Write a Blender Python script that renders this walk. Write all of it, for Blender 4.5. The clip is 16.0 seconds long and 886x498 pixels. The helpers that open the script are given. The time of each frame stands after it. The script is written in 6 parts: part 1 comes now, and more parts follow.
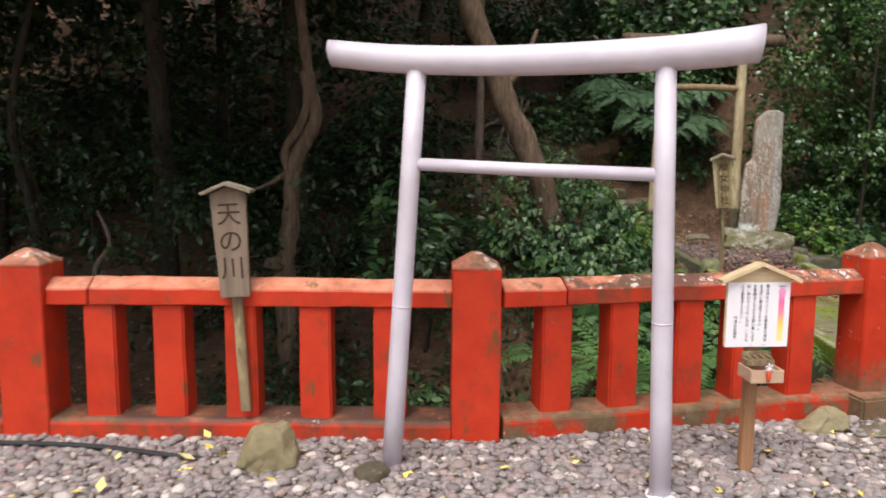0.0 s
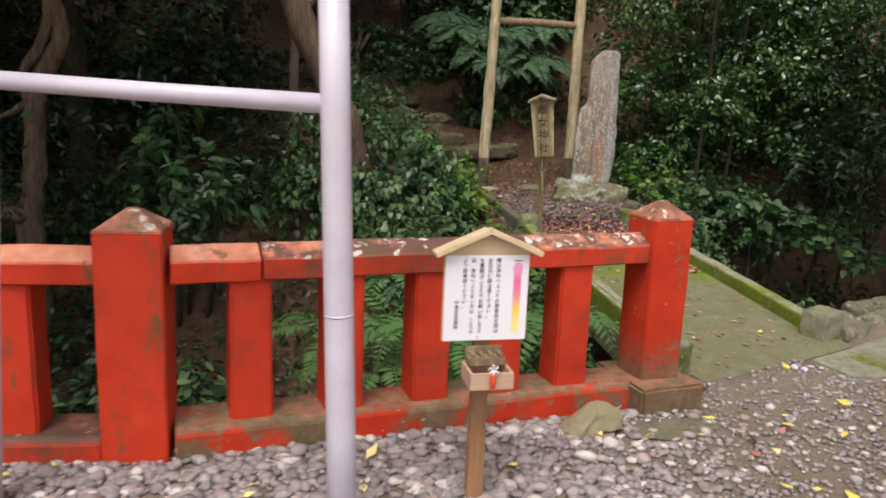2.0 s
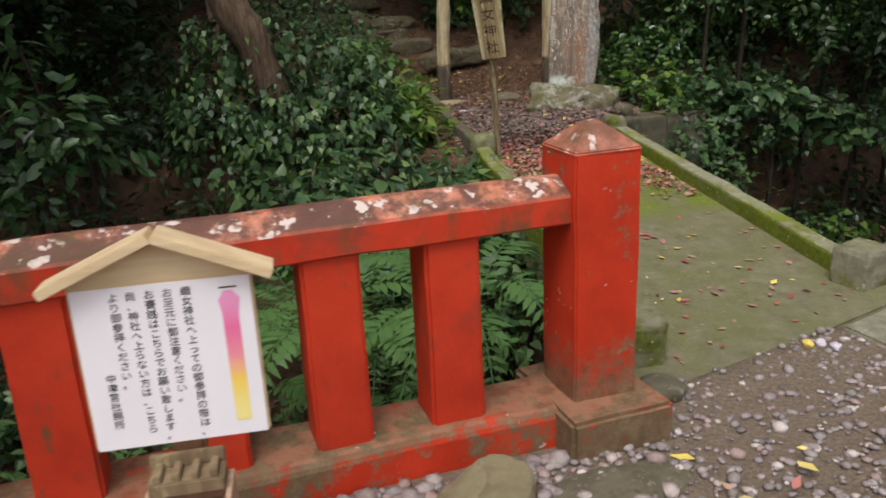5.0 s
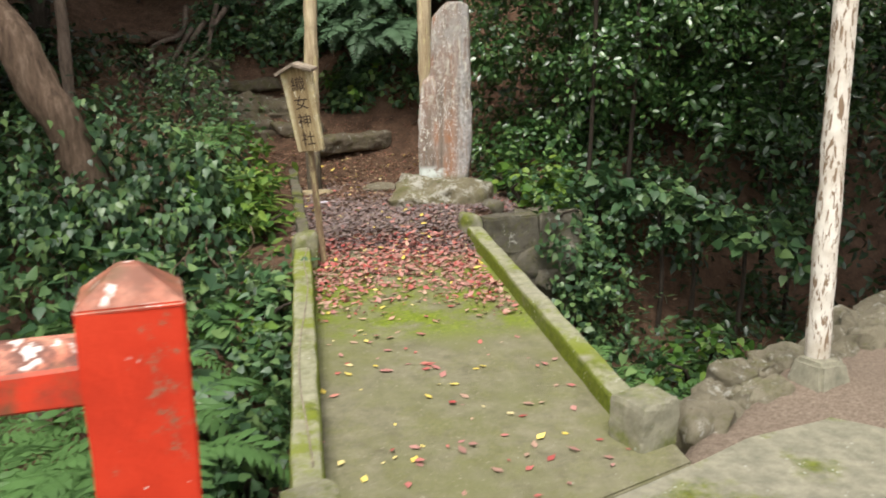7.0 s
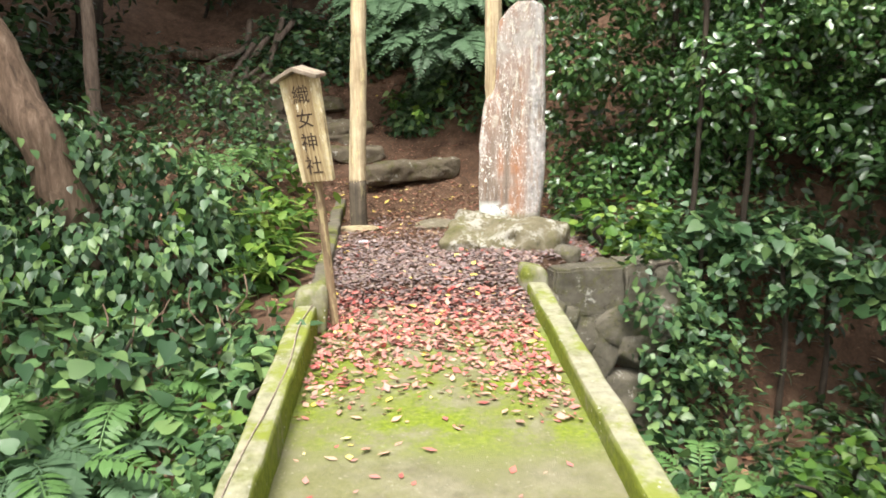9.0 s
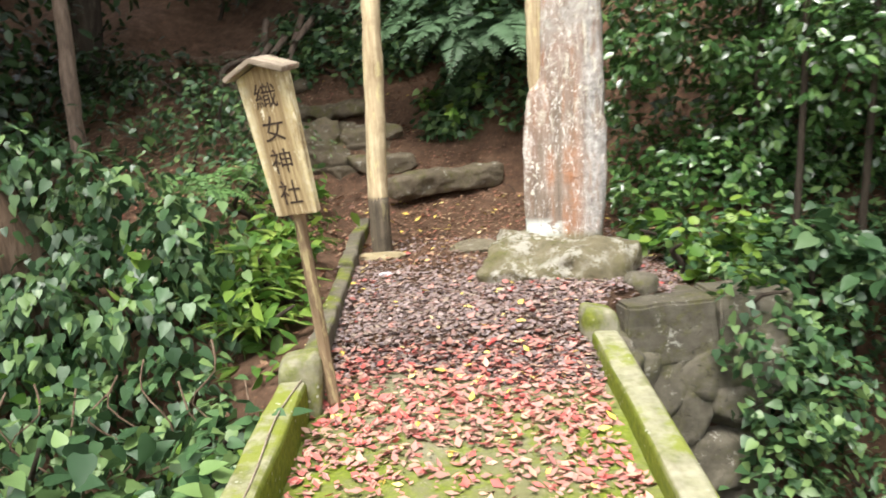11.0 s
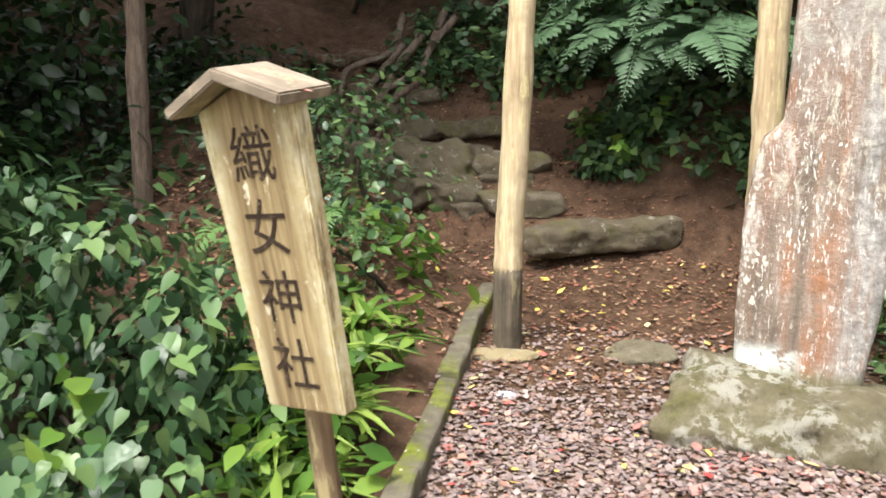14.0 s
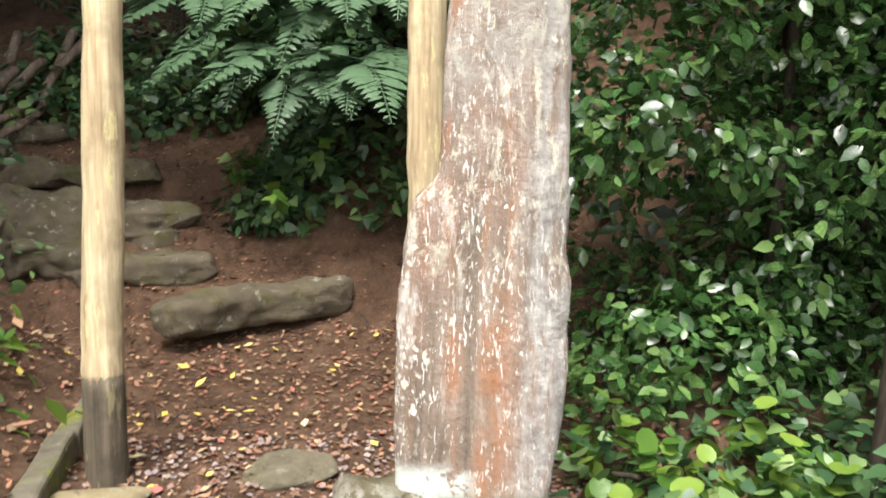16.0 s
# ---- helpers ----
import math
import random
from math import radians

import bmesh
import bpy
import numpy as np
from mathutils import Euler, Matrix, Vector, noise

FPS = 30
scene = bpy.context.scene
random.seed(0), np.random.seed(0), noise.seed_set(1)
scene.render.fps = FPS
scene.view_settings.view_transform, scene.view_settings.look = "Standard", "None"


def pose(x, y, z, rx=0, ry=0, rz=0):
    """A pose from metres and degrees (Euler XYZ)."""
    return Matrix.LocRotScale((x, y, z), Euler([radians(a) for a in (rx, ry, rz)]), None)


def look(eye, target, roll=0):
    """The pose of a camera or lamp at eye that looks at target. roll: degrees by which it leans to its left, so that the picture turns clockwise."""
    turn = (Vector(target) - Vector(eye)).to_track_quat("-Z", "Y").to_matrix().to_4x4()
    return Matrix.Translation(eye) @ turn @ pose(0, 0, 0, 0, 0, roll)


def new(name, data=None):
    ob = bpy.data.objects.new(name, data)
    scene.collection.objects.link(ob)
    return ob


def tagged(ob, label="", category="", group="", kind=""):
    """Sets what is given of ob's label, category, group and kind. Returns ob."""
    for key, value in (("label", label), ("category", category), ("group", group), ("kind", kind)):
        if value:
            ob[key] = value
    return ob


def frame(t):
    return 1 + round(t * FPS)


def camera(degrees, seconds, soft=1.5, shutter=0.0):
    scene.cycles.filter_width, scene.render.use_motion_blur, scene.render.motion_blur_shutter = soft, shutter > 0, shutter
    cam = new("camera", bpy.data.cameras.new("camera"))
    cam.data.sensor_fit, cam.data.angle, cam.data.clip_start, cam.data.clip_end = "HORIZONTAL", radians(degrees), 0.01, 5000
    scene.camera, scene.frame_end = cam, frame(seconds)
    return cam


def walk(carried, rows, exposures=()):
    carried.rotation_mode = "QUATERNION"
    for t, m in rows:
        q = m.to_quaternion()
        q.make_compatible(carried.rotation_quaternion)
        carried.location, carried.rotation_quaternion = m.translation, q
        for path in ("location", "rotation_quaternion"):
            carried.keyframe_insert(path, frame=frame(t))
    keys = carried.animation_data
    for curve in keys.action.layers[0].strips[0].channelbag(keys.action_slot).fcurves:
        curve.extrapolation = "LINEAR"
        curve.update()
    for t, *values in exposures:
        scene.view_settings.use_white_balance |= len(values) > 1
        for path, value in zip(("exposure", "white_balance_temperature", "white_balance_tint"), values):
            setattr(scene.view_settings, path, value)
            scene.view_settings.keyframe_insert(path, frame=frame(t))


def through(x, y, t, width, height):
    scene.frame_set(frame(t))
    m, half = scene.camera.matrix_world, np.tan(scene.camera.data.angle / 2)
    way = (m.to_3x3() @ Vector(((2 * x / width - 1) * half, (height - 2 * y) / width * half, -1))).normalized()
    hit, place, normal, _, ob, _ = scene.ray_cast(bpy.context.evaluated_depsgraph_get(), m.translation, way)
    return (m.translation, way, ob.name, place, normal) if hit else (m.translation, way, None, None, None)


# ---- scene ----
cam = camera(58.0, 16.0, 1.7, 0.45)
PATH = [
    (0, (-0.153, -0.479, 1.549), (-0.181, 1.502, 1.277), 0.4),
    (0.5, (-0.062, -0.21, 1.549), (0.012, 1.767, 1.255), -1.7),
    (1, (0.267, 0.046, 1.48), (0.442, 2.008, 1.13), -0.3),
    (1.5, (0.515, 0.252, 1.474), (0.692, 2.201, 1.062), 1.2),
    (2, (0.742, 0.503, 1.473), (0.992, 2.446, 1.073), 2.3),
    (2.5, (1.003, 0.76, 1.431), (1.243, 2.698, 0.998), 2.5),
    (3, (1.214, 1.002, 1.42), (1.353, 2.934, 0.922), 0.3),
    (3.2, (1.264, 1.115, 1.4), (1.395, 3.042, 0.878), 0.4),
    (5.5, (1.791, 1.918, 1.359), (1.949, 3.814, 0.742), -3.3),
    (6, (2.063, 2.027, 1.364), (2.206, 3.953, 0.845), -2.9),
    (6.5, (2.394, 2.227, 1.362), (2.571, 4.158, 0.873), -1.3),
    (7, (2.751, 2.364, 1.37), (2.948, 4.306, 0.934), -1.1),
    (7.5, (2.931, 2.586, 1.329), (3.109, 4.532, 0.906), -0.6),
    (8, (3.062, 2.874, 1.341), (3.243, 4.833, 0.981), 0.3),
    (8.5, (3.131, 3.235, 1.308), (3.18, 5.209, 0.987), 0.5),
    (8.7, (3.136, 3.373, 1.29), (3.116, 5.339, 0.923), 0.4),
    (10.8, (3.189, 4.544, 1.25), (3.076, 6.511, 0.904), -3.3),
    (11, (3.197, 4.644, 1.254), (3.008, 6.601, 0.892), -3.6),
    (11.5, (3.094, 4.929, 1.276), (2.867, 6.872, 0.857), -1.7),
    (12, (3.03, 5.156, 1.303), (2.826, 7.098, 0.868), -1.9),
    (12.5, (3.031, 5.452, 1.337), (2.673, 7.373, 0.908), 0.8),
    (13, (2.993, 5.662, 1.336), (2.531, 7.57, 0.956), 1.2),
    (13.5, (2.947, 5.946, 1.36), (2.486, 7.86, 1.007), 0.7),
    (14, (2.977, 6.174, 1.369), (2.452, 8.074, 1.029), 0.2),
    (14.5, (2.968, 6.389, 1.375), (2.44, 8.286, 1.026), -0.1),
    (15, (2.995, 6.644, 1.329), (2.844, 8.613, 1.014), 1.8),
    (15.5, (3.19, 6.847, 1.362), (3.309, 8.823, 1.079), 2.5),
    (16, (3.16, 7.007, 1.406), (3.356, 8.982, 1.162), 0.7),
]
EXPO = [(0, 0.45), (1.5, 0.34), (3.2, 0.22), (5.5, 0.0), (6, 0.3), (6.5, 0.6), (7, 0.85), (8, 1.38), (8.5, 1.66), (11, 1.6), (13, 1.68), (16, 1.7)]
walk(cam, [(t, look(eye, target, roll)) for t, eye, target, roll in PATH], EXPO)

# ---- light ----
world = bpy.data.worlds.new("overcast")
scene.world = world
world.use_nodes = True
wn, wl = world.node_tree.nodes, world.node_tree.links
sky = wn.new("ShaderNodeTexSky")
sky.sky_type = "NISHITA"
sky.sun_disc = False
sky.sun_elevation, sky.sun_rotation = radians(58), radians(200)
sky.dust_density = 3.0
grey = wn.new("ShaderNodeHueSaturation")
grey.inputs["Saturation"].default_value = 0.22
wl.new(sky.outputs[0], grey.inputs["Color"])
wl.new(grey.outputs[0], wn["Background"].inputs["Color"])
wn["Background"].inputs["Strength"].default_value = 0.15
sun = new("sun", bpy.data.lights.new("sun", "SUN"))
sun.data.energy, sun.data.angle, sun.data.color = 2.3, radians(28), (1.0, 0.96, 0.9)
sun.matrix_world = look((-1.0, -2.6, 6.0), (0, 0, 0))

# ---- materials ----
class Mat:
    """Small builder for node materials."""
    def __init__(self, name, rough=0.8, spec=0.3, metal=0.0):
        self.m = bpy.data.materials.new(name)
        self.m.use_nodes = True
        self.n, self.l = self.m.node_tree.nodes, self.m.node_tree.links
        self.b = self.n["Principled BSDF"]
        self.b.inputs["Roughness"].default_value = rough
        self.b.inputs["Specular IOR Level"].default_value = spec
        self.b.inputs["Metallic"].default_value = metal
        self.co = self.n.new("ShaderNodeTexCoord").outputs["Object"]

    def mapped(self, sx, sy, sz):
        mp = self.n.new("ShaderNodeMapping")
        mp.inputs["Scale"].default_value = (sx, sy, sz)
        self.l.new(self.co, mp.inputs["Vector"])
        return mp.outputs[0]

    def world_co(self):
        g = self.n.new("ShaderNodeNewGeometry")
        self.co = g.outputs["Position"]
        return self

    def noise(self, scale, detail=6.0, rough=0.6, co=None, dist=0.0):
        t = self.n.new("ShaderNodeTexNoise")
        t.inputs["Scale"].default_value, t.inputs["Detail"].default_value = scale, detail
        t.inputs["Roughness"].default_value, t.inputs["Distortion"].default_value = rough, dist
        self.l.new(co or self.co, t.inputs["Vector"])
        return t.outputs["Fac"]

    def voronoi(self, scale, co=None, out="Distance"):
        t = self.n.new("ShaderNodeTexVoronoi")
        t.inputs["Scale"].default_value = scale
        self.l.new(co or self.co, t.inputs["Vector"])
        return t.outputs[out]

    def ramp(self, fac, *stops):
        r = self.n.new("ShaderNodeValToRGB")
        e = r.color_ramp.elements
        while len(e) < len(stops):
            e.new(0.5)
        for k, (p, c) in zip(e, stops):
            k.position, k.color = p, (*(c if len(c) == 3 else (c[0],) * 3), 1)
        self.l.new(fac, r.inputs["Fac"])
        return r.outputs["Color"]

    def mask(self, fac, a, b):
        r = self.n.new("ShaderNodeMapRange")
        r.inputs["From Min"].default_value, r.inputs["From Max"].default_value = a, b
        r.interpolation_type = "SMOOTHSTEP"
        self.l.new(fac, r.inputs["Value"])
        return r.outputs["Result"]

    def mul(self, a, b):
        t = self.n.new("ShaderNodeMath")
        t.operation = "MULTIPLY"
        self.l.new(a, t.inputs[0])
        if isinstance(b, float):
            t.inputs[1].default_value = b
        else:
            self.l.new(b, t.inputs[1])
        return t.outputs[0]

    def mix(self, fac, a, b, how="MIX"):
        t = self.n.new("ShaderNodeMix")
        t.data_type, t.blend_type = "RGBA", how
        for sock, v in ((t.inputs[0], fac), (t.inputs[6], a), (t.inputs[7], b)):
            if isinstance(v, (int, float)):
                sock.default_value = v
            elif isinstance(v, tuple):
                sock.default_value = (*v, 1)
            else:
                self.l.new(v, sock)
        return t.outputs[2]

    def island(self):
        return self.n.new("ShaderNodeNewGeometry").outputs["Random Per Island"]

    def each(self):
        return self.n.new("ShaderNodeObjectInfo").outputs["Random"]

    def facing_up(self):
        g = self.n.new("ShaderNodeNewGeometry")
        s = self.n.new("ShaderNodeSeparateXYZ")
        self.l.new(g.outputs["Normal"], s.inputs[0])
        return s.outputs["Z"]

    def color(self, c):
        if isinstance(c, tuple):
            self.b.inputs["Base Color"].default_value = (*c, 1)
        else:
            self.l.new(c, self.b.inputs["Base Color"])
        return self

    def roughness(self, r):
        self.l.new(r, self.b.inputs["Roughness"])
        return self

    def bump(self, h, strength=0.4, dist=0.01):
        t = self.n.new("ShaderNodeBump")
        t.inputs["Strength"].default_value, t.inputs["Distance"].default_value = strength, dist
        self.l.new(h, t.inputs["Height"])
        self.l.new(t.outputs[0], self.b.inputs["Normal"])
        return self

    def glow_through(self, amount):
        """Light passing through a thin leaf."""
        tr = self.n.new("ShaderNodeBsdfTranslucent")
        mx = self.n.new("ShaderNodeMixShader")
        mx.inputs[0].default_value = amount
        src = self.b.inputs["Base Color"].links[0].from_socket
        self.l.new(src, tr.inputs["Color"])
        self.l.new(self.b.outputs[0], mx.inputs[1])
        self.l.new(tr.outputs[0], mx.inputs[2])
        self.l.new(mx.outputs[0], self.n["Material Output"].inputs["Surface"])
        return self


def dist_co(m, amount=0.03):
    """Coordinates shaken a little, so that spots get uneven rims."""
    n = m.n.new("ShaderNodeTexNoise")
    n.inputs["Scale"].default_value = 30
    m.l.new(m.co, n.inputs["Vector"])
    a = m.n.new("ShaderNodeVectorMath")
    a.operation = "MULTIPLY_ADD"
    a.inputs[1].default_value = (amount,) * 3
    m.l.new(n.outputs["Color"], a.inputs[0])
    m.l.new(m.co, a.inputs[2])
    return a.outputs[0]


def red_paint(name, lichen, low=False, stain=0.85):
    m = Mat(name, 0.62, 0.3).world_co()
    fine, big = m.noise(45), m.noise(3.2, 5, 0.65)
    base = m.ramp(big, (0.25, (0.36, 0.024, 0.008)), (0.5, (0.52, 0.036, 0.011)), (0.75, (0.6, 0.05, 0.016)))
    top = m.mask(m.facing_up(), 0.3, 0.75)
    faded = m.ramp(m.noise(7, 6), (0.28, (0.3, 0.12, 0.07)), (0.45, (0.56, 0.2, 0.12)), (0.62, (0.66, 0.3, 0.2)), (0.8, (0.36, 0.22, 0.14)))
    if low:
        faded = m.ramp(m.noise(9, 7, 0.7), (0.3, (0.1, 0.055, 0.03)), (0.5, (0.2, 0.09, 0.05)), (0.66, (0.34, 0.13, 0.08)), (0.82, (0.3, 0.22, 0.15)))
    col = m.mix(m.mul(top, 0.95), base, faded)
    grime = m.mask(m.noise(5.5, 8, 0.7), 0.42 if lichen else 0.52, 0.66)
    col = m.mix(m.mul(grime, 0.85 if low else 0.7 if lichen else 0.35), col, (0.1, 0.05, 0.03))
    worn = m.mask(m.noise(26, 5, 0.7), 0.66, 0.7)
    col = m.mix(m.mul(worn, 0.5), col, (0.3, 0.14, 0.1))
    if lichen:
        dark = m.mul(m.mask(m.noise(5.5, 6, 0.68), 0.36, 0.5), top)
        col = m.mix(m.mul(dark, stain), col, (0.085, 0.042, 0.034))
        spots = m.mul(m.mask(m.voronoi(17 if not low else 30, dist_co(m, 0.07)), 0.36, 0.27), m.mask(m.noise(7, 4), 0.58 if low else 0.46, 0.66 if low else 0.53))
        col = m.mix(m.mul(spots, m.mask(m.facing_up(), 0.1, 0.6)), col, (0.62, 0.52, 0.47))
    moss = m.mask(m.noise(1.0, 6, 0.65, m.mapped(9, 9, 3)), 0.5 if lichen else 0.6, 0.68)
    col = m.mix(m.mul(moss, 0.75), col, (0.1, 0.075, 0.03))
    return m.color(col).bump(m.noise(60, 8), 0.25, 0.006).m


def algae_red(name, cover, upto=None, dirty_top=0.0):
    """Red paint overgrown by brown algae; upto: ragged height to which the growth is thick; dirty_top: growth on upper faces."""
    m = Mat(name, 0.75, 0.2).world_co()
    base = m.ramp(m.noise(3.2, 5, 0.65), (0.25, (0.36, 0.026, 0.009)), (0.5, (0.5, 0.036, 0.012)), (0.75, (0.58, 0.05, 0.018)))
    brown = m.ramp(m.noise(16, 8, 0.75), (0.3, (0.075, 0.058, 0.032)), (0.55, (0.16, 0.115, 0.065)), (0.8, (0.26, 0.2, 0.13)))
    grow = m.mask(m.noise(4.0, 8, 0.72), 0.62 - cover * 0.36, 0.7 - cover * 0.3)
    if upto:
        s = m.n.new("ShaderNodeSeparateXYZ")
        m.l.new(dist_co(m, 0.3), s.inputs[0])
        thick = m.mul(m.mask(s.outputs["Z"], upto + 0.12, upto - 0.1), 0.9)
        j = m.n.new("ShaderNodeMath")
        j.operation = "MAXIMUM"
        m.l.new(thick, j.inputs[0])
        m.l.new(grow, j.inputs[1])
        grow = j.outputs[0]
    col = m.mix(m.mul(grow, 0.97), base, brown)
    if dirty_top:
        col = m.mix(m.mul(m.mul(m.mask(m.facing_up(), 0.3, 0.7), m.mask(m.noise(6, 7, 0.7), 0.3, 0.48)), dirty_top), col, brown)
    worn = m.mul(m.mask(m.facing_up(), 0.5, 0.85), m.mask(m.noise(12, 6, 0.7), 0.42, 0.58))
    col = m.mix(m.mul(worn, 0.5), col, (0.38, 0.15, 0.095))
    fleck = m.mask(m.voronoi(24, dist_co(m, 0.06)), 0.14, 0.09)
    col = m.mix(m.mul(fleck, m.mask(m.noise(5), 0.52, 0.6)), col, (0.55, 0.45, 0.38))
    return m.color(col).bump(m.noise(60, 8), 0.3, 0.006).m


def concrete(name, moss_amount, base=(0.2, 0.19, 0.155)):
    m = Mat(name, 0.92, 0.15).world_co()
    c = m.ramp(m.noise(14, 8, 0.7), (0.3, tuple(v * 0.6 for v in base)), (0.55, base), (0.8, tuple(min(1, v * 1.45) for v in base)))
    green = m.ramp(m.noise(30, 6), (0.3, (0.07, 0.085, 0.012)), (0.7, (0.17, 0.19, 0.03)))
    c = m.mix(m.mask(m.noise(3.0, 6, 0.65), 0.62 - moss_amount * 0.4, 0.75 - moss_amount * 0.3), c, green)
    if moss_amount > 0.5:
        bare = m.mul(m.mask(m.facing_up(), 0.6, 0.9), m.mask(m.noise(5, 6), 0.3, 0.5))
        c = m.mix(m.mul(bare, 0.75), c, m.ramp(m.noise(20, 8), (0.3, (0.2, 0.19, 0.13)), (0.7, (0.38, 0.36, 0.26))))
        side = m.mul(m.mask(m.facing_up(), 0.55, 0.2), m.mask(m.noise(4.0, 7, 0.7), 0.3, 0.5))
        c = m.mix(m.mul(side, 0.9), c, m.ramp(m.noise(40, 6, 0.7), (0.3, (0.075, 0.095, 0.012)), (0.6, (0.17, 0.205, 0.02)), (0.8, (0.25, 0.28, 0.04))))
        tuft = m.mul(m.mask(m.facing_up(), 0.5, 0.8), m.mask(m.noise(2.2, 6, 0.7), 0.52, 0.62))
        c = m.mix(m.mul(tuft, 0.85), c, (0.17, 0.2, 0.022))
    spots = m.mask(m.voronoi(30), 0.2, 0.13)
    c = m.mix(m.mul(m.mul(spots, m.mask(m.noise(6), 0.5, 0.6)), 0.6), c, (0.5, 0.5, 0.44))
    return m.color(c).bump(m.noise(70, 10, 0.75), 0.6, 0.012).m


def deck_mat():
    m = Mat("mossy_concrete_deck", 0.9, 0.18).world_co()
    c = m.ramp(m.noise(9, 10, 0.75), (0.3, (0.115, 0.105, 0.064)), (0.55, (0.2, 0.185, 0.118)), (0.8, (0.3, 0.28, 0.195)))
    c = m.mix(m.mul(m.mask(m.noise(1.6, 5), 0.42, 0.62), 0.8), c, (0.155, 0.155, 0.07))
    z = m.n.new("ShaderNodeSeparateXYZ")
    m.l.new(m.co, z.inputs[0])
    far = m.mul(m.mask(z.outputs["Y"], 6.0, 6.3), m.mask(z.outputs["Y"], 7.7, 7.1))
    patch = m.mul(far, m.mask(m.noise(3.4, 10, 0.78), 0.38, 0.56))
    c = m.mix(patch, c, m.ramp(m.noise(50, 5), (0.3, (0.1, 0.135, 0.012)), (0.7, (0.2, 0.25, 0.025))))
    film = m.mul(m.mask(m.noise(5.5, 9, 0.78), 0.44, 0.62), 0.55)
    c = m.mix(film, c, m.ramp(m.noise(70, 6, 0.7), (0.3, (0.1, 0.105, 0.035)), (0.7, (0.21, 0.205, 0.085))))
    grit = m.mul(m.mask(m.noise(48, 4, 0.7), 0.62, 0.68), 0.5)
    c = m.mix(grit, c, (0.36, 0.34, 0.25))
    return m.color(c).bump(m.noise(55, 10, 0.8), 0.6, 0.014).m


def weathered_wood(name, light, dark, lichen=0.0, axis="Z", stain=0.5):
    m = Mat(name, 0.85, 0.2)
    sc = {"Z": (38, 38, 2.2), "X": (2.2, 38, 38)}[axis]
    grain = m.noise(1.0, 7, 0.65, m.mapped(*sc))
    c = m.ramp(grain, (0.3, dark), (0.52, tuple((a + b) / 2 for a, b in zip(light, dark))), (0.72, light))
    c = m.mix(m.mul(m.mask(m.noise(5, 5), 0.48, 0.66), stain), c, tuple(v * 0.5 for v in dark))
    if lichen:
        li = m.mul(m.mask(m.noise(1.0, 6, 0.7, m.mapped(26, 26, 5)), 0.56, 0.63), lichen)
        c = m.mix(li, c, (0.62, 0.55, 0.27))
    return m.color(c).bump(grain, 0.5, 0.006).m


def leaf_mat(name, a, b, c, rough=0.35, through=0.25, spec=0.5, single=False):
    m = Mat(name, rough, spec).world_co()
    col = m.ramp(m.each() if single else m.island(), (0.1, a), (0.55, b), (0.95, c))
    col = m.mix(m.mul(m.mask(m.noise(1.3, 3), 0.4, 0.65), 0.45), col, tuple(v * 0.6 for v in a))
    return m.color(col).roughness(m.ramp(m.noise(90, 2), (0.3, (rough * 0.75,)), (0.7, (min(1, rough * 1.4),)))).glow_through(through).m


def litter(name, *cols):
    m = Mat(name, 0.65, 0.3)
    stops = [(i / max(1, len(cols) - 1), c) for i, c in enumerate(cols)]
    r = m.ramp(m.island(), *stops)
    return m.color(r).m


def soil_mat():
    m = Mat("leaf_strewn_soil", 0.95, 0.1).world_co()
    c = m.ramp(m.noise(7, 10, 0.75), (0.3, (0.045, 0.027, 0.018)), (0.55, (0.14, 0.085, 0.055)), (0.8, (0.25, 0.165, 0.11)))
    c = m.mix(m.mul(m.mask(m.noise(42, 4, 0.7), 0.55, 0.68), 0.7), c, (0.24, 0.125, 0.075))
    z = m.n.new("ShaderNodeSeparateXYZ")
    m.l.new(m.co, z.inputs[0])
    slope = m.n.new("ShaderNodeVectorMath")
    slope.operation = "DOT_PRODUCT"
    slope.inputs[1].default_value = (-0.95, 1.0, 0.0)
    m.l.new(m.co, slope.inputs[0])
    yard_a = m.mask(z.outputs["Y"], 4.5, 4.0)
    yard_b = m.mul(m.mask(slope.outputs["Value"], 2.15, 1.85), m.mask(z.outputs["Y"], 6.9, 6.4))
    top = m.n.new("ShaderNodeMath")
    top.operation = "MAXIMUM"
    m.l.new(yard_a, top.inputs[0])
    m.l.new(yard_b, top.inputs[1])
    yard = top.outputs[0]
    sand = m.ramp(m.noise(60, 8, 0.75), (0.3, (0.15, 0.115, 0.085)), (0.55, (0.31, 0.24, 0.18)), (0.8, (0.46, 0.37, 0.29)))
    c = m.mix(yard, c, sand)
    return m.color(c).bump(m.noise(38, 12, 0.8), 0.9, 0.03).m


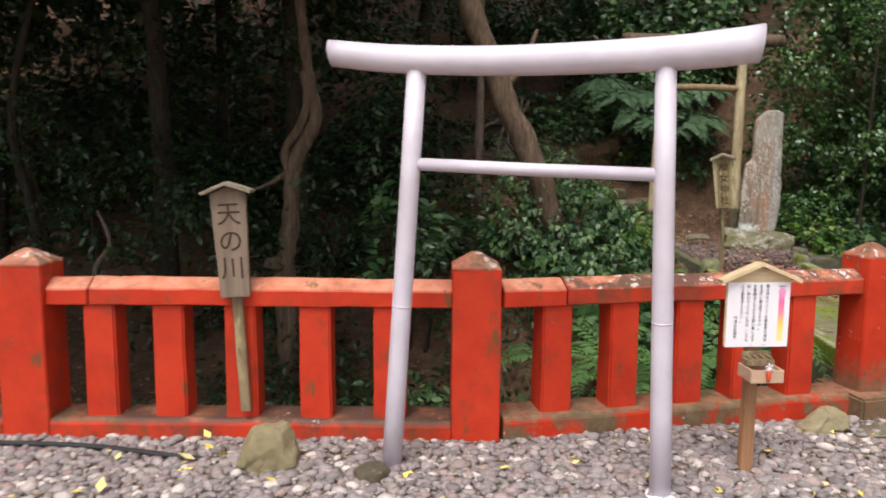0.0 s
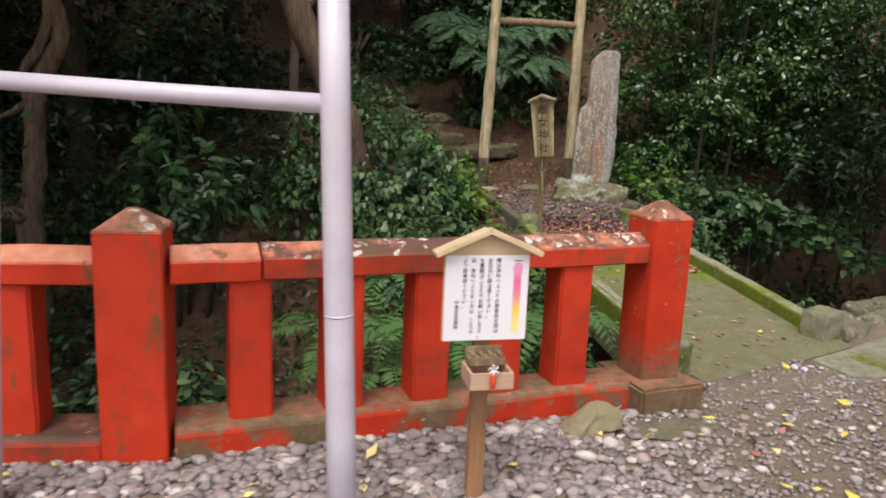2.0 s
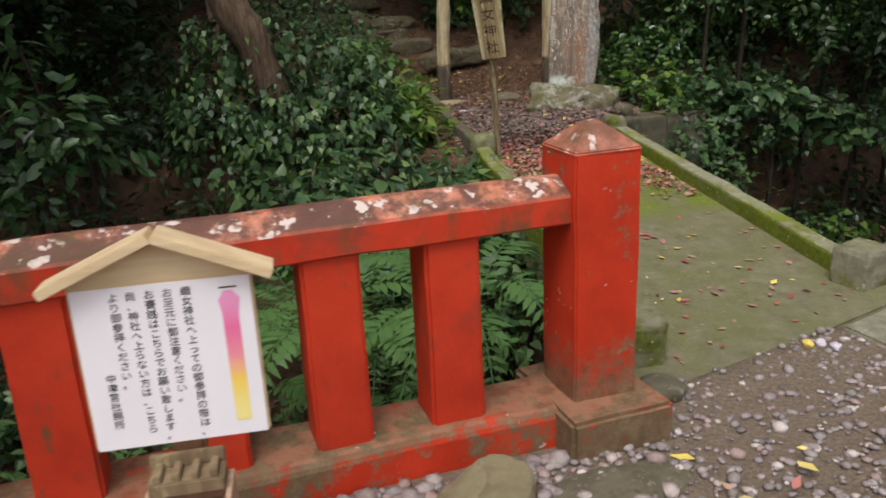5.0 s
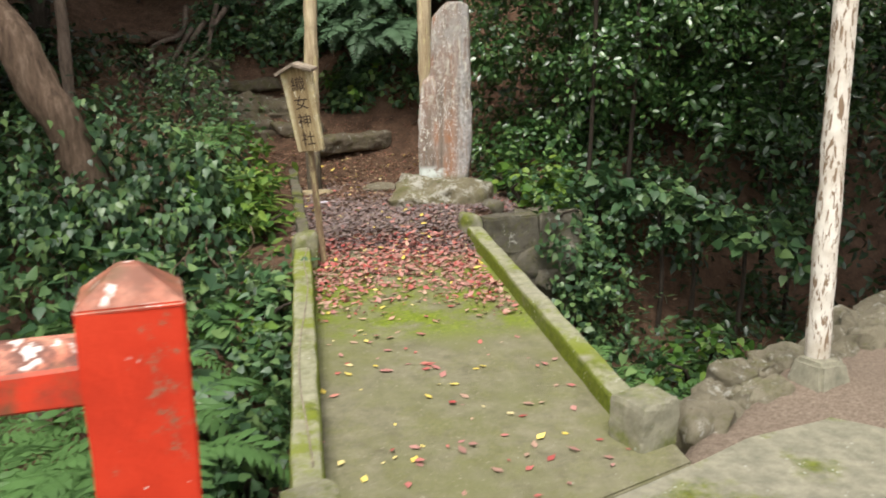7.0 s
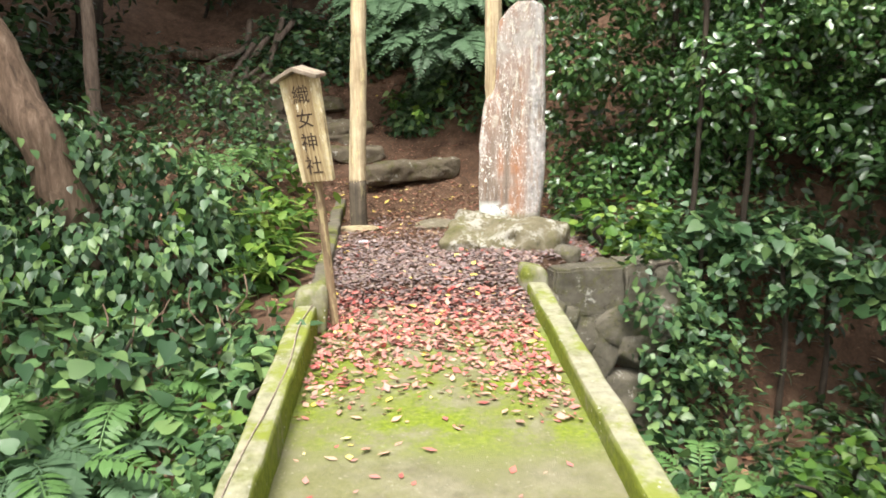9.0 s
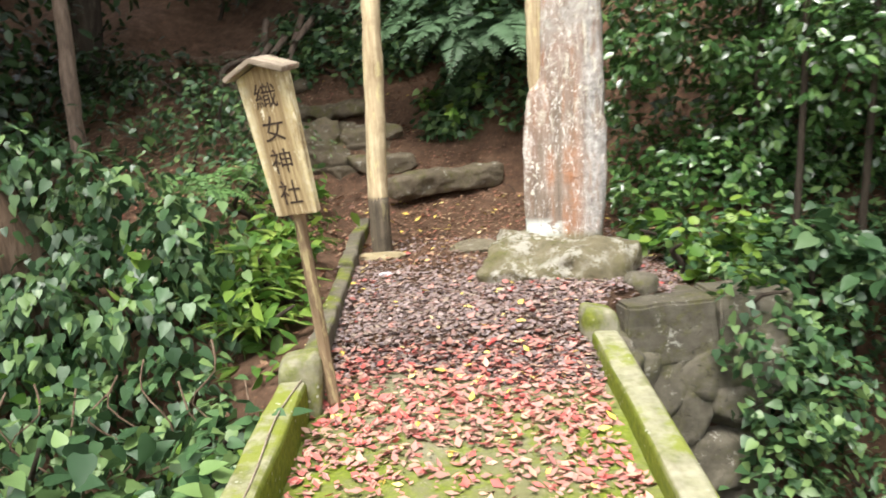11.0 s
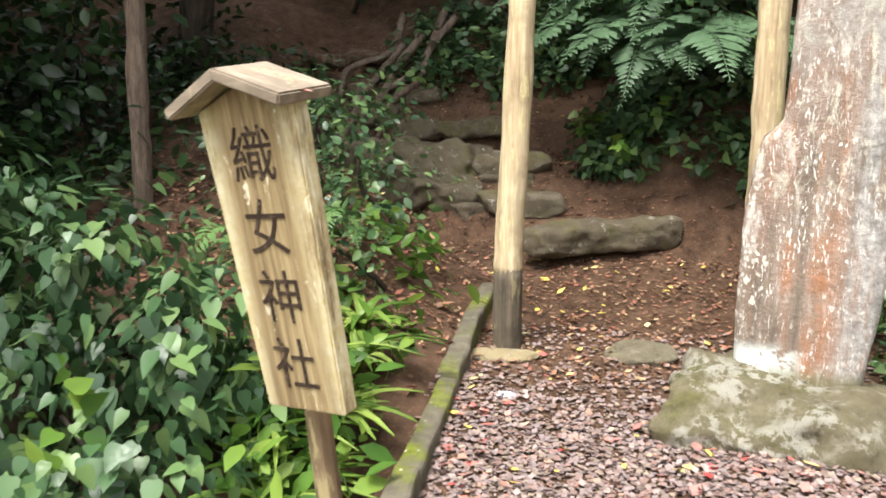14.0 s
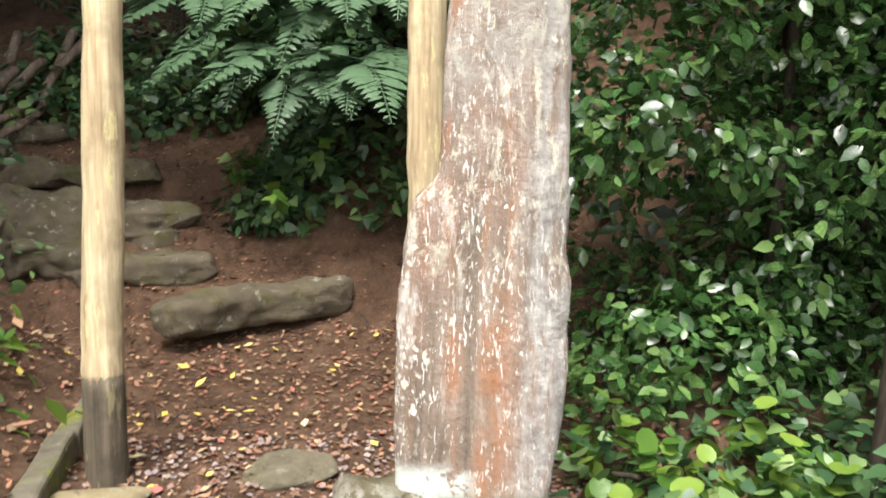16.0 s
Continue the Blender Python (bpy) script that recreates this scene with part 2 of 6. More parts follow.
def stone_mat(name, a, b, c, moss=0.35, pick="island", bare=0.57):
    m = Mat(name, 0.85, 0.25).world_co()
    col = m.ramp(m.noise(11, 9, 0.7), (0.28, a), (0.52, b), (0.78, c))
    tint = m.island() if pick == "island" else m.each()
    col = m.mix(0.35, col, m.ramp(tint, (0.0, a), (0.5, b), (1.0, c)))
    g = m.mul(m.mask(m.noise(6, 8, 0.75), 0.58 - moss * 0.22, 0.66), min(1.0, moss * 1.5))
    col = m.mix(g, col, m.ramp(m.noise(35, 4), (0.3, (0.07, 0.075, 0.018)), (0.7, (0.17, 0.165, 0.045))))
    pale = m.mul(m.mask(m.noise(16, 7, 0.75), bare, bare + 0.06), m.mask(m.noise(4.5, 4), 0.42, 0.58))
    col = m.mix(m.mul(pale, 0.75), col, (0.5, 0.48, 0.41))
    crack = m.mask(m.noise(9, 10, 0.8, None, 0.8), 0.42, 0.34)
    col = m.mix(m.mul(crack, 0.7), col, tuple(v * 0.4 for v in a))
    return m.color(col).bump(m.noise(18, 12, 0.8), 1.0, 0.035).m


def pebble_mat(name, pick):
    m = Mat(name, 0.75, 0.3).world_co()
    r = m.island() if pick == "island" else m.each()
    col = m.ramp(r, (0.0, (0.1, 0.086, 0.086)), (0.2, (0.27, 0.225, 0.222)), (0.38, (0.19, 0.14, 0.143)), (0.55, (0.36, 0.305, 0.29)), (0.7, (0.145, 0.127, 0.116)), (0.86, (0.33, 0.215, 0.19)), (0.96, (0.62, 0.55, 0.51)))
    col = m.mix(0.3, col, m.ramp(m.noise(60, 6), (0.3, (0.11, 0.095, 0.095)), (0.7, (0.45, 0.4, 0.39))))
    return m.color(col).bump(m.noise(120, 5), 0.3, 0.004).m


def stele_mat():
    m = Mat("lichened_stone_slab", 0.88, 0.2)
    s = m.n.new("ShaderNodeSeparateXYZ")
    m.l.new(m.co, s.inputs[0])
    streak = m.noise(1.0, 8, 0.68, m.mapped(17, 17, 1.5), 0.3)
    col = m.ramp(streak, (0.28, (0.085, 0.07, 0.056)), (0.45, (0.185, 0.145, 0.112)), (0.6, (0.285, 0.225, 0.18)), (0.76, (0.4, 0.36, 0.315)))
    blush = m.mask(m.noise(1.0, 5, 0.6, m.mapped(5, 5, 2.2)), 0.42, 0.62)
    col = m.mix(m.mul(blush, 0.45), col, (0.3, 0.195, 0.15))
    rust = m.mul(m.mask(m.noise(1.0, 6, 0.62, m.mapped(11, 11, 1.1)), 0.46, 0.6), m.mask(m.noise(2.4, 5), 0.36, 0.54))
    rust = m.mul(rust, m.mul(m.mask(s.outputs["X"], -0.2, -0.06), m.mask(s.outputs["X"], 0.14, 0.05)))
    col = m.mix(m.mul(rust, 0.85), col, (0.34, 0.145, 0.065))
    veil = m.mul(m.mask(m.noise(1.0, 9, 0.75, m.mapped(24, 24, 4.5), 0.6), 0.5, 0.62), m.mask(m.noise(3.0, 5, 0.6), 0.42, 0.6))
    col = m.mix(m.mul(veil, 0.7), col, (0.55, 0.525, 0.48))
    flecks = m.mul(m.mask(m.noise(1.0, 5, 0.65, m.mapped(85, 85, 24), 1.2), 0.575, 0.61), m.mask(m.noise(4.2, 5, 0.65), 0.4, 0.52))
    col = m.mix(m.mul(flecks, 0.95), col, (0.74, 0.71, 0.65))
    dark = m.mul(m.mask(m.noise(1.0, 7, 0.7, m.mapped(34, 34, 5), 0.4), 0.4, 0.33), m.mask(m.noise(2.0, 4), 0.4, 0.6))
    col = m.mix(m.mul(dark, 0.75), col, (0.075, 0.06, 0.048))
    rim = m.mul(m.mask(s.outputs["X"], 0.06, 0.17), m.mask(m.noise(1.0, 8, 0.75, m.mapped(22, 22, 4)), 0.4, 0.54))
    col = m.mix(m.mul(rim, 0.8), col, m.ramp(m.noise(30, 6, 0.7), (0.35, (0.2, 0.195, 0.19)), (0.65, (0.5, 0.49, 0.46))))
    left_rim = m.mul(m.mask(s.outputs["X"], -0.13, -0.2), m.mul(m.mask(m.voronoi(42, dist_co(m, 0.05)), 0.42, 0.3), m.mask(m.noise(7, 5), 0.46, 0.56)))
    col = m.mix(m.mul(left_rim, 0.9), col, (0.62, 0.6, 0.53))
    crust = m.mul(m.mask(m.noise(1.0, 8, 0.75, m.mapped(16, 16, 8), 0.5), 0.53, 0.6), m.mask(s.outputs["Z"], 0.45, 0.9))
    col = m.mix(m.mul(crust, 0.75), col, (0.58, 0.55, 0.44))
    dots = m.mul(m.mask(m.voronoi(21, dist_co(m, 0.05)), 0.27, 0.2), m.mask(m.noise(4.5), 0.57, 0.62))
    col = m.mix(dots, col, (0.66, 0.64, 0.53))
    foot = m.mul(m.mask(s.outputs["Z"], 0.16, 0.1), m.mask(m.noise(9, 6, 0.7), 0.38, 0.46))
    foot = m.mul(foot, m.mask(s.outputs["X"], 0.03, -0.05))
    col = m.mix(foot, col, (0.62, 0.66, 0.61))
    # Patchy olive tint over the lowest few centimetres of the slab.
    low_tint = m.mul(m.mask(s.outputs["Z"], 0.09, 0.03), m.mask(m.noise(6, 6, 0.7), 0.36, 0.5))
    col = m.mix(m.mul(low_tint, 0.8), col, (0.16, 0.145, 0.075))
    crown = m.mul(m.mask(s.outputs["Z"], 0.8, 1.25), m.mask(m.noise(7, 7, 0.7), 0.38, 0.58))
    col = m.mix(m.mul(crown, 0.7), col, (0.33, 0.315, 0.285))
    return m.color(col).bump(m.mix(0.5, streak, m.noise(45, 8, 0.72)), 0.85, 0.028).m


def bark_mat(name, a, b, c, scale=1.0):
    m = Mat(name, 0.92, 0.1).world_co()
    g = m.noise(1.0, 8, 0.7, m.mapped(26 * scale, 26 * scale, 5 * scale), 0.5)
    col = m.ramp(g, (0.3, a), (0.52, b), (0.75, c))
    return m.color(col).bump(g, 0.9, 0.02).m


RED = red_paint("red_painted_concrete", False)
RED_OLD = red_paint("red_painted_concrete_with_lichen", True)
RED_CAP = red_paint("faded_red_cap_paint", True, False, 0.3)
RED_LOW = red_paint("red_painted_concrete_with_algae", True, True)
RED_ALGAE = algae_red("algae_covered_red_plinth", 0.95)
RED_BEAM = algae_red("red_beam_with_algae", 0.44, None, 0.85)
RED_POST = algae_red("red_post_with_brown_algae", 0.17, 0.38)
pipe = Mat("lilac_painted_pipe", 0.34, 0.5)
pipe.color(pipe.ramp(pipe.noise(5, 6), (0.3, (0.52, 0.46, 0.53)), (0.6, (0.6, 0.54, 0.61)), (0.8, (0.64, 0.58, 0.65))))
PIPE = pipe.bump(pipe.noise(30, 4), 0.06, 0.004).m
DECK = deck_mat()
KERB = concrete("mossy_kerb_concrete", 0.75, (0.25, 0.23, 0.16))
KERB_POST = concrete("kerb_post_concrete", 0.5, (0.24, 0.225, 0.16))
SLAB = concrete("worn_slab_concrete", 0.25, (0.25, 0.235, 0.17))
rims = Mat("lichened_sign_board", 0.88, 0.15)
rim_x = rims.n.new("ShaderNodeSeparateXYZ")
rims.l.new(rims.co, rim_x.inputs[0])
far_x = rims.n.new("ShaderNodeMath")
far_x.operation = "ABSOLUTE"
rims.l.new(rim_x.outputs["X"], far_x.inputs[0])
board_grain = rims.noise(1.0, 8, 0.7, rims.mapped(55, 55, 2.6), 0.25)
board_wood = rims.ramp(board_grain, (0.3, (0.09, 0.06, 0.032)), (0.5, (0.235, 0.17, 0.088)), (0.7, (0.42, 0.335, 0.18)))
pale_rim = rims.mul(rims.mask(far_x.outputs[0], 0.045, 0.09), rims.mask(rims.noise(1.0, 7, 0.75, rims.mapped(30, 30, 5)), 0.36, 0.52))
board_wood = rims.mix(rims.mul(pale_rim, 0.85), board_wood, rims.ramp(rims.noise(35, 6, 0.7), (0.35, (0.5, 0.41, 0.2)), (0.65, (0.66, 0.6, 0.42))))
flake_w = rims.mul(rims.mask(rims.noise(1.0, 5, 0.7, rims.mapped(60, 60, 16), 0.6), 0.6, 0.65), rims.mask(rims.noise(6), 0.42, 0.56))
SIGN_RIMMED = rims.color(rims.mix(rims.mul(flake_w, 0.9), board_wood, (0.68, 0.62, 0.46))).bump(board_grain, 0.6, 0.006).m
SIGN_GREY = weathered_wood("grey_sign_wood", (0.27, 0.2, 0.15), (0.15, 0.105, 0.08), 0.0, "Z", 0.3)
SIGN_ROOF = weathered_wood("grey_roof_wood", (0.36, 0.3, 0.23), (0.16, 0.125, 0.09), 0.25, "X", 0.4)
POLE_WOOD = weathered_wood("pole_wood", (0.3, 0.22, 0.13), (0.15, 0.1, 0.06), 0.3)
TORII_WOOD = weathered_wood("pale_barkless_log", (0.66, 0.565, 0.37), (0.24, 0.16, 0.085), 0.6, "Z", 0.35)
TORII_FOOT = weathered_wood("dark_wet_wood", (0.15, 0.12, 0.085), (0.05, 0.042, 0.03), 0.2)
pw = Mat("flaking_white_log", 0.85, 0.2)
flake = pw.noise(1.0, 5, 0.6, pw.mapped(62, 62, 13), 0.6)
pcol = pw.ramp(pw.noise(7, 6), (0.3, (0.42, 0.36, 0.28)), (0.6, (0.68, 0.64, 0.56)))
PILLAR_WOOD = pw.color(pw.mix(pw.mask(flake, 0.53, 0.57), pcol, (0.2, 0.14, 0.09))).bump(flake, 0.6, 0.008).m
FRESH = weathered_wood("fresh_pine", (0.74, 0.58, 0.37), (0.58, 0.42, 0.25), 0.0, "X", 0.1)
FRESH_POST = weathered_wood("pine_post", (0.42, 0.23, 0.125), (0.28, 0.14, 0.07), 0.0, "Z", 0.3)
BOX_WOOD = weathered_wood("box_wood", (0.6, 0.41, 0.3), (0.43, 0.27, 0.18), 0.0, "X", 0.3)
paper = Mat("laminated_paper", 0.3, 0.4)
PAPER = paper.color(paper.ramp(paper.noise(3, 3), (0.3, (0.82, 0.78, 0.83)), (0.7, (0.87, 0.83, 0.88)))).m
INK = Mat("black_ink", 0.7, 0.2).color((0.02, 0.018, 0.018)).m
INK_OLD = Mat("faded_brush_ink", 0.9, 0.1).color((0.05, 0.033, 0.024)).m
worn_ink = Mat("worn_brush_ink", 0.9, 0.1)
INK_WORN = worn_ink.color(worn_ink.ramp(worn_ink.noise(1.0, 7, 0.75, worn_ink.mapped(60, 60, 14)), (0.48, (0.03, 0.02, 0.015)), (0.58, (0.06, 0.042, 0.03)), (0.7, (0.25, 0.19, 0.11)))).m
SOIL = soil_mat()
STONE = stone_mat("mossy_field_stone", (0.075, 0.066, 0.05), (0.155, 0.138, 0.102), (0.27, 0.245, 0.185), 0.45, "each")
STONE_PALE = stone_mat("pale_boulder", (0.26, 0.205, 0.11), (0.4, 0.33, 0.19), (0.52, 0.45, 0.3), 0.0, "each")
STEP = stone_mat("grey_step_stone", (0.07, 0.056, 0.038), (0.15, 0.122, 0.083), (0.25, 0.21, 0.145), 0.45, "each")
PEBBLE = pebble_mat("grey_gravel", "island")
PEBBLE_ONE = pebble_mat("grey_pebble", "each")
STELE = stele_mat()
BASE_STONE = stone_mat("yellow_mossy_stone", (0.085, 0.072, 0.042), (0.19, 0.165, 0.1), (0.34, 0.31, 0.215), 0.45, "each", 0.47)
EDGE_STONE = stone_mat("pale_gully_stone", (0.11, 0.093, 0.062), (0.24, 0.21, 0.143), (0.38, 0.34, 0.25), 0.35, "each", 0.55)
BARK = bark_mat("brown_bark", (0.05, 0.035, 0.025), (0.14, 0.096, 0.066), (0.25, 0.185, 0.135))
BARK_DARK = bark_mat("dark_bark", (0.02, 0.016, 0.013), (0.05, 0.04, 0.03), (0.1, 0.08, 0.06))
ROOT = bark_mat("grey_root_bark", (0.07, 0.052, 0.04), (0.17, 0.128, 0.098), (0.28, 0.22, 0.17), 1.5)
EDGING = concrete("dark_mossy_edging", 0.4, (0.13, 0.115, 0.085))
CAMELLIA = leaf_mat("camellia_leaf", (0.028, 0.072, 0.019), (0.06, 0.14, 0.036), (0.145, 0.245, 0.07), 0.25, 0.25, 0.75)
IVY = leaf_mat("ivy_leaf", (0.03, 0.07, 0.028), (0.066, 0.138, 0.05), (0.16, 0.25, 0.082), 0.4, 0.22, 0.45)
IVY_ONE = leaf_mat("single_ivy_leaf", (0.03, 0.07, 0.028), (0.066, 0.138, 0.05), (0.16, 0.25, 0.082), 0.4, 0.22, 0.45, True)
CAMELLIA_ONE = leaf_mat("single_camellia_leaf", (0.028, 0.072, 0.019), (0.06, 0.14, 0.036), (0.145, 0.245, 0.07), 0.3, 0.25, 0.6, True)
BRIGHT = leaf_mat("young_leaf", (0.05, 0.12, 0.018), (0.1, 0.2, 0.03), (0.2, 0.3, 0.05), 0.4, 0.35, 0.4)
FERN = leaf_mat("fern_frond", (0.06, 0.14, 0.035), (0.11, 0.22, 0.065), (0.19, 0.31, 0.1), 0.5, 0.35, 0.35)
# Forest leaf colour kept very dark: the deep shade is put into it.
SHADE_LEAF = leaf_mat("shade_darkened_leaf", (0.014, 0.034, 0.01), (0.026, 0.06, 0.016), (0.05, 0.1, 0.03), 0.35, 0.2, 0.5)
AUCUBA = leaf_mat("spotted_laurel_leaf", (0.045, 0.11, 0.035), (0.085, 0.18, 0.055), (0.2, 0.3, 0.13), 0.28, 0.25, 0.6)
MAPLE = litter("fallen_maple_leaf", (0.3, 0.06, 0.05), (0.42, 0.13, 0.11), (0.36, 0.2, 0.17), (0.45, 0.22, 0.18), (0.24, 0.13, 0.1), (0.5, 0.33, 0.23), (0.42, 0.05, 0.05))
BROWNLEAF = litter("fallen_brown_leaf", (0.12, 0.06, 0.035), (0.24, 0.12, 0.07), (0.36, 0.2, 0.12), (0.16, 0.09, 0.065), (0.4, 0.3, 0.17), (0.34, 0.12, 0.08), (0.1, 0.06, 0.04))
YELLOWLEAF = litter("fallen_yellow_leaf", (0.62, 0.46, 0.08), (0.75, 0.6, 0.16), (0.6, 0.5, 0.28))
GREYLEAF = litter("old_fallen_leaf", (0.144, 0.108, 0.0994), (0.234, 0.176, 0.161), (0.189, 0.151, 0.152), (0.306, 0.239, 0.216), (0.225, 0.131, 0.11), (0.144, 0.106, 0.092), (0.288, 0.23, 0.17))
FERN_PALE = leaf_mat("grey_green_fern", (0.06, 0.115, 0.06), (0.095, 0.17, 0.085), (0.15, 0.235, 0.12), 0.5, 0.3, 0.35)

# ---- building tools ----
def finish(name, bm, mat, smooth=False):
    me = bpy.data.meshes.new(name)
    bm.to_mesh(me)
    bm.free()
    me.materials.append(mat)
    if smooth:
        me.polygons.foreach_set("use_smooth", [True] * len(me.polygons))
    return new(name, me)


def part(name, bm, mat, parent, label="", smooth=False):
    ob = finish(name, bm, mat, smooth)
    ob.parent = parent
    if label:
        ob["label"] = label
    return ob


def root(name, m, label, category, group=""):
    ob = new(name)
    ob.matrix_world = m
    ob.empty_display_size = 0.1
    return tagged(ob, label, category, group)


def box(cx, cy, cz, sx, sy, sz, bevel=0.006, turn=0.0, taper=1.0, bm=None, wobble=0.0, seed=0):
    """A bevelled block; taper scales its top, turn is about z in degrees."""
    own = bmesh.new()
    bmesh.ops.create_cube(own, size=1.0)
    for v in own.verts:
        k = taper if v.co.z > 0 else 1.0
        v.co = Vector((v.co.x * sx * k, v.co.y * sy * k, v.co.z * sz))
    if bevel:
        bmesh.ops.bevel(own, geom=own.edges[:], offset=bevel, segments=2, affect="EDGES")
    if wobble:
        bmesh.ops.subdivide_edges(own, edges=[e for e in own.edges if e.calc_length() > 0.12], cuts=5, use_grid_fill=True)
        for v in own.verts:
            v.co += noise.noise_vector(v.co * 7 + Vector((seed, seed * 2.3, 0))) * wobble
    own.transform(Matrix.Translation((cx, cy, cz)) @ Matrix.Rotation(radians(turn), 4, "Z"))
    if bm is None:
        return own
    tmp = bpy.data.meshes.new("tmp")
    own.to_mesh(tmp)
    own.free()
    bm.from_mesh(tmp)
    bpy.data.meshes.remove(tmp)
    return bm


def prism(outline, z0, z1, bevel=0.0):
    """An upright prism over an outline of (x, y)."""
    bm = bmesh.new()
    f = bm.faces.new([bm.verts.new((x, y, z0)) for x, y in outline])
    g = bmesh.ops.extrude_face_region(bm, geom=[f])
    for v in g["geom"]:
        if isinstance(v, bmesh.types.BMVert):
            v.co.z = z1
    bmesh.ops.recalc_face_normals(bm, faces=bm.faces[:])
    if bevel:
        bmesh.ops.bevel(bm, geom=bm.edges[:], offset=bevel, segments=2, affect="EDGES")
    return bm


def sweep(profile, a, b, wobble=0.0, cuts=1, seed=0.0, bevel=0.0):
    """A profile of (side, up) carried from a to b."""
    bm = bmesh.new()
    a, b = Vector(a), Vector(b)
    d = (b - a).normalized()
    side = d.cross(Vector((0, 0, 1))).normalized()
    rings = []
    for i in range(cuts + 1):
        p = a.lerp(b, i / cuts)
        ring = []
        for s, u in profile:
            q = p + side * s + Vector((0, 0, u))
            q += noise.noise_vector(q * 6 + Vector((seed, 0, 0))) * wobble
            ring.append(bm.verts.new(q))
        rings.append(ring)
    n = len(profile)
    for r0, r1 in zip(rings, rings[1:]):
        for i in range(n):
            bm.faces.new((r0[i], r0[(i + 1) % n], r1[(i + 1) % n], r1[i]))
    bm.faces.new(rings[0][::-1])
    bm.faces.new(rings[-1])
    bmesh.ops.recalc_face_normals(bm, faces=bm.faces[:])
    if bevel:
        bmesh.ops.bevel(bm, geom=[e for e in bm.edges if len(e.link_faces) == 2 and e.calc_face_angle(0) > 0.4], offset=bevel, segments=1, affect="EDGES")
    return bm


def tube(points, radii, sides=12, rough=0.0, seed=0.0, bm=None, fine=1):
    """A tapered limb along points, smoothed between them."""
    bm = bm or bmesh.new()
    pts = [Vector(p) for p in points]
    if fine > 1:
        out, rr = [], []
        for i in range(len(pts) - 1):
            p0, p1, p2, p3 = pts[max(i - 1, 0)], pts[i], pts[i + 1], pts[min(i + 2, len(pts) - 1)]
            for k in range(fine):
                t = k / fine
                out.append(0.5 * (2 * p1 + (p2 - p0) * t + (2 * p0 - 5 * p1 + 4 * p2 - p3) * t * t + (3 * p1 - p0 - 3 * p2 + p3) * t ** 3))
                rr.append(radii[i] * (1 - t) + radii[i + 1] * t)
        pts, radii = out + [pts[-1]], rr + [radii[-1]]
    rings, ref = [], Vector((0.31, 0.95, 0.05))
    for i, p in enumerate(pts):
        d = (pts[min(i + 1, len(pts) - 1)] - pts[max(i - 1, 0)]).normalized()
        u = d.cross(ref).normalized()
        w = d.cross(u)
        ring = []
        for k in range(sides):
            a = 2 * math.pi * k / sides
            q = u * math.cos(a) + w * math.sin(a)
            r = radii[i] * (1 + rough * noise.noise((p + q * radii[i]) * (0.5 / max(radii[i], 0.02)) + Vector((seed, 0, 0))))
            ring.append(bm.verts.new(p + q * r))
        rings.append(ring)
    for r0, r1 in zip(rings, rings[1:]):
        for i in range(sides):
            bm.faces.new((r0[i], r0[(i + 1) % sides], r1[(i + 1) % sides], r1[i]))
    bm.faces.new(rings[0][::-1])
    bm.faces.new(rings[-1])
    return bm


def rock(sx, sy, sz, seed, detail=3, lump=0.35, flat=0.0, cuts=0):
    """An uneven stone about its own middle; cuts: broken flat faces."""
    bm = bmesh.new()
    rr = random.Random(seed * 13.7)
    planes = []
    for _ in range(cuts):
        n = Vector((rr.gauss(0, 1), rr.gauss(0, 1), rr.gauss(0, 1))).normalized()
        planes.append((n, rr.uniform(0.76, 1.02)))
    bmesh.ops.create_icosphere(bm, subdivisions=detail, radius=1.0)
    o = Vector((seed * 3.7, seed * 1.3, seed * 2.1))
    for v in bm.verts:
        c = v.co.copy()
        k = 1 + lump * noise.noise(c * 1.1 + o) + 0.4 * lump * noise.noise(c * 2.7 + o)
        if detail > 2:
            k += 0.22 * lump * abs(noise.noise(c * 5.5 + o)) + 0.12 * lump * noise.noise(c * 11 + o)
        sq = max(abs(c.x), abs(c.y), abs(c.z))
        k *= (1 - flat) + flat / sq
        w = c * k
        for n, d in planes:
            over = w.dot(n) - d
            if over > 0:
                w -= n * over * 0.92
        if cuts and detail > 3:
            w += c * (0.02 * noise.noise(w * 7 + o) + 0.012 * noise.noise(w * 17 + o))
        v.co = Vector((w.x * sx, w.y * sy, w.z * sz))
    return bm


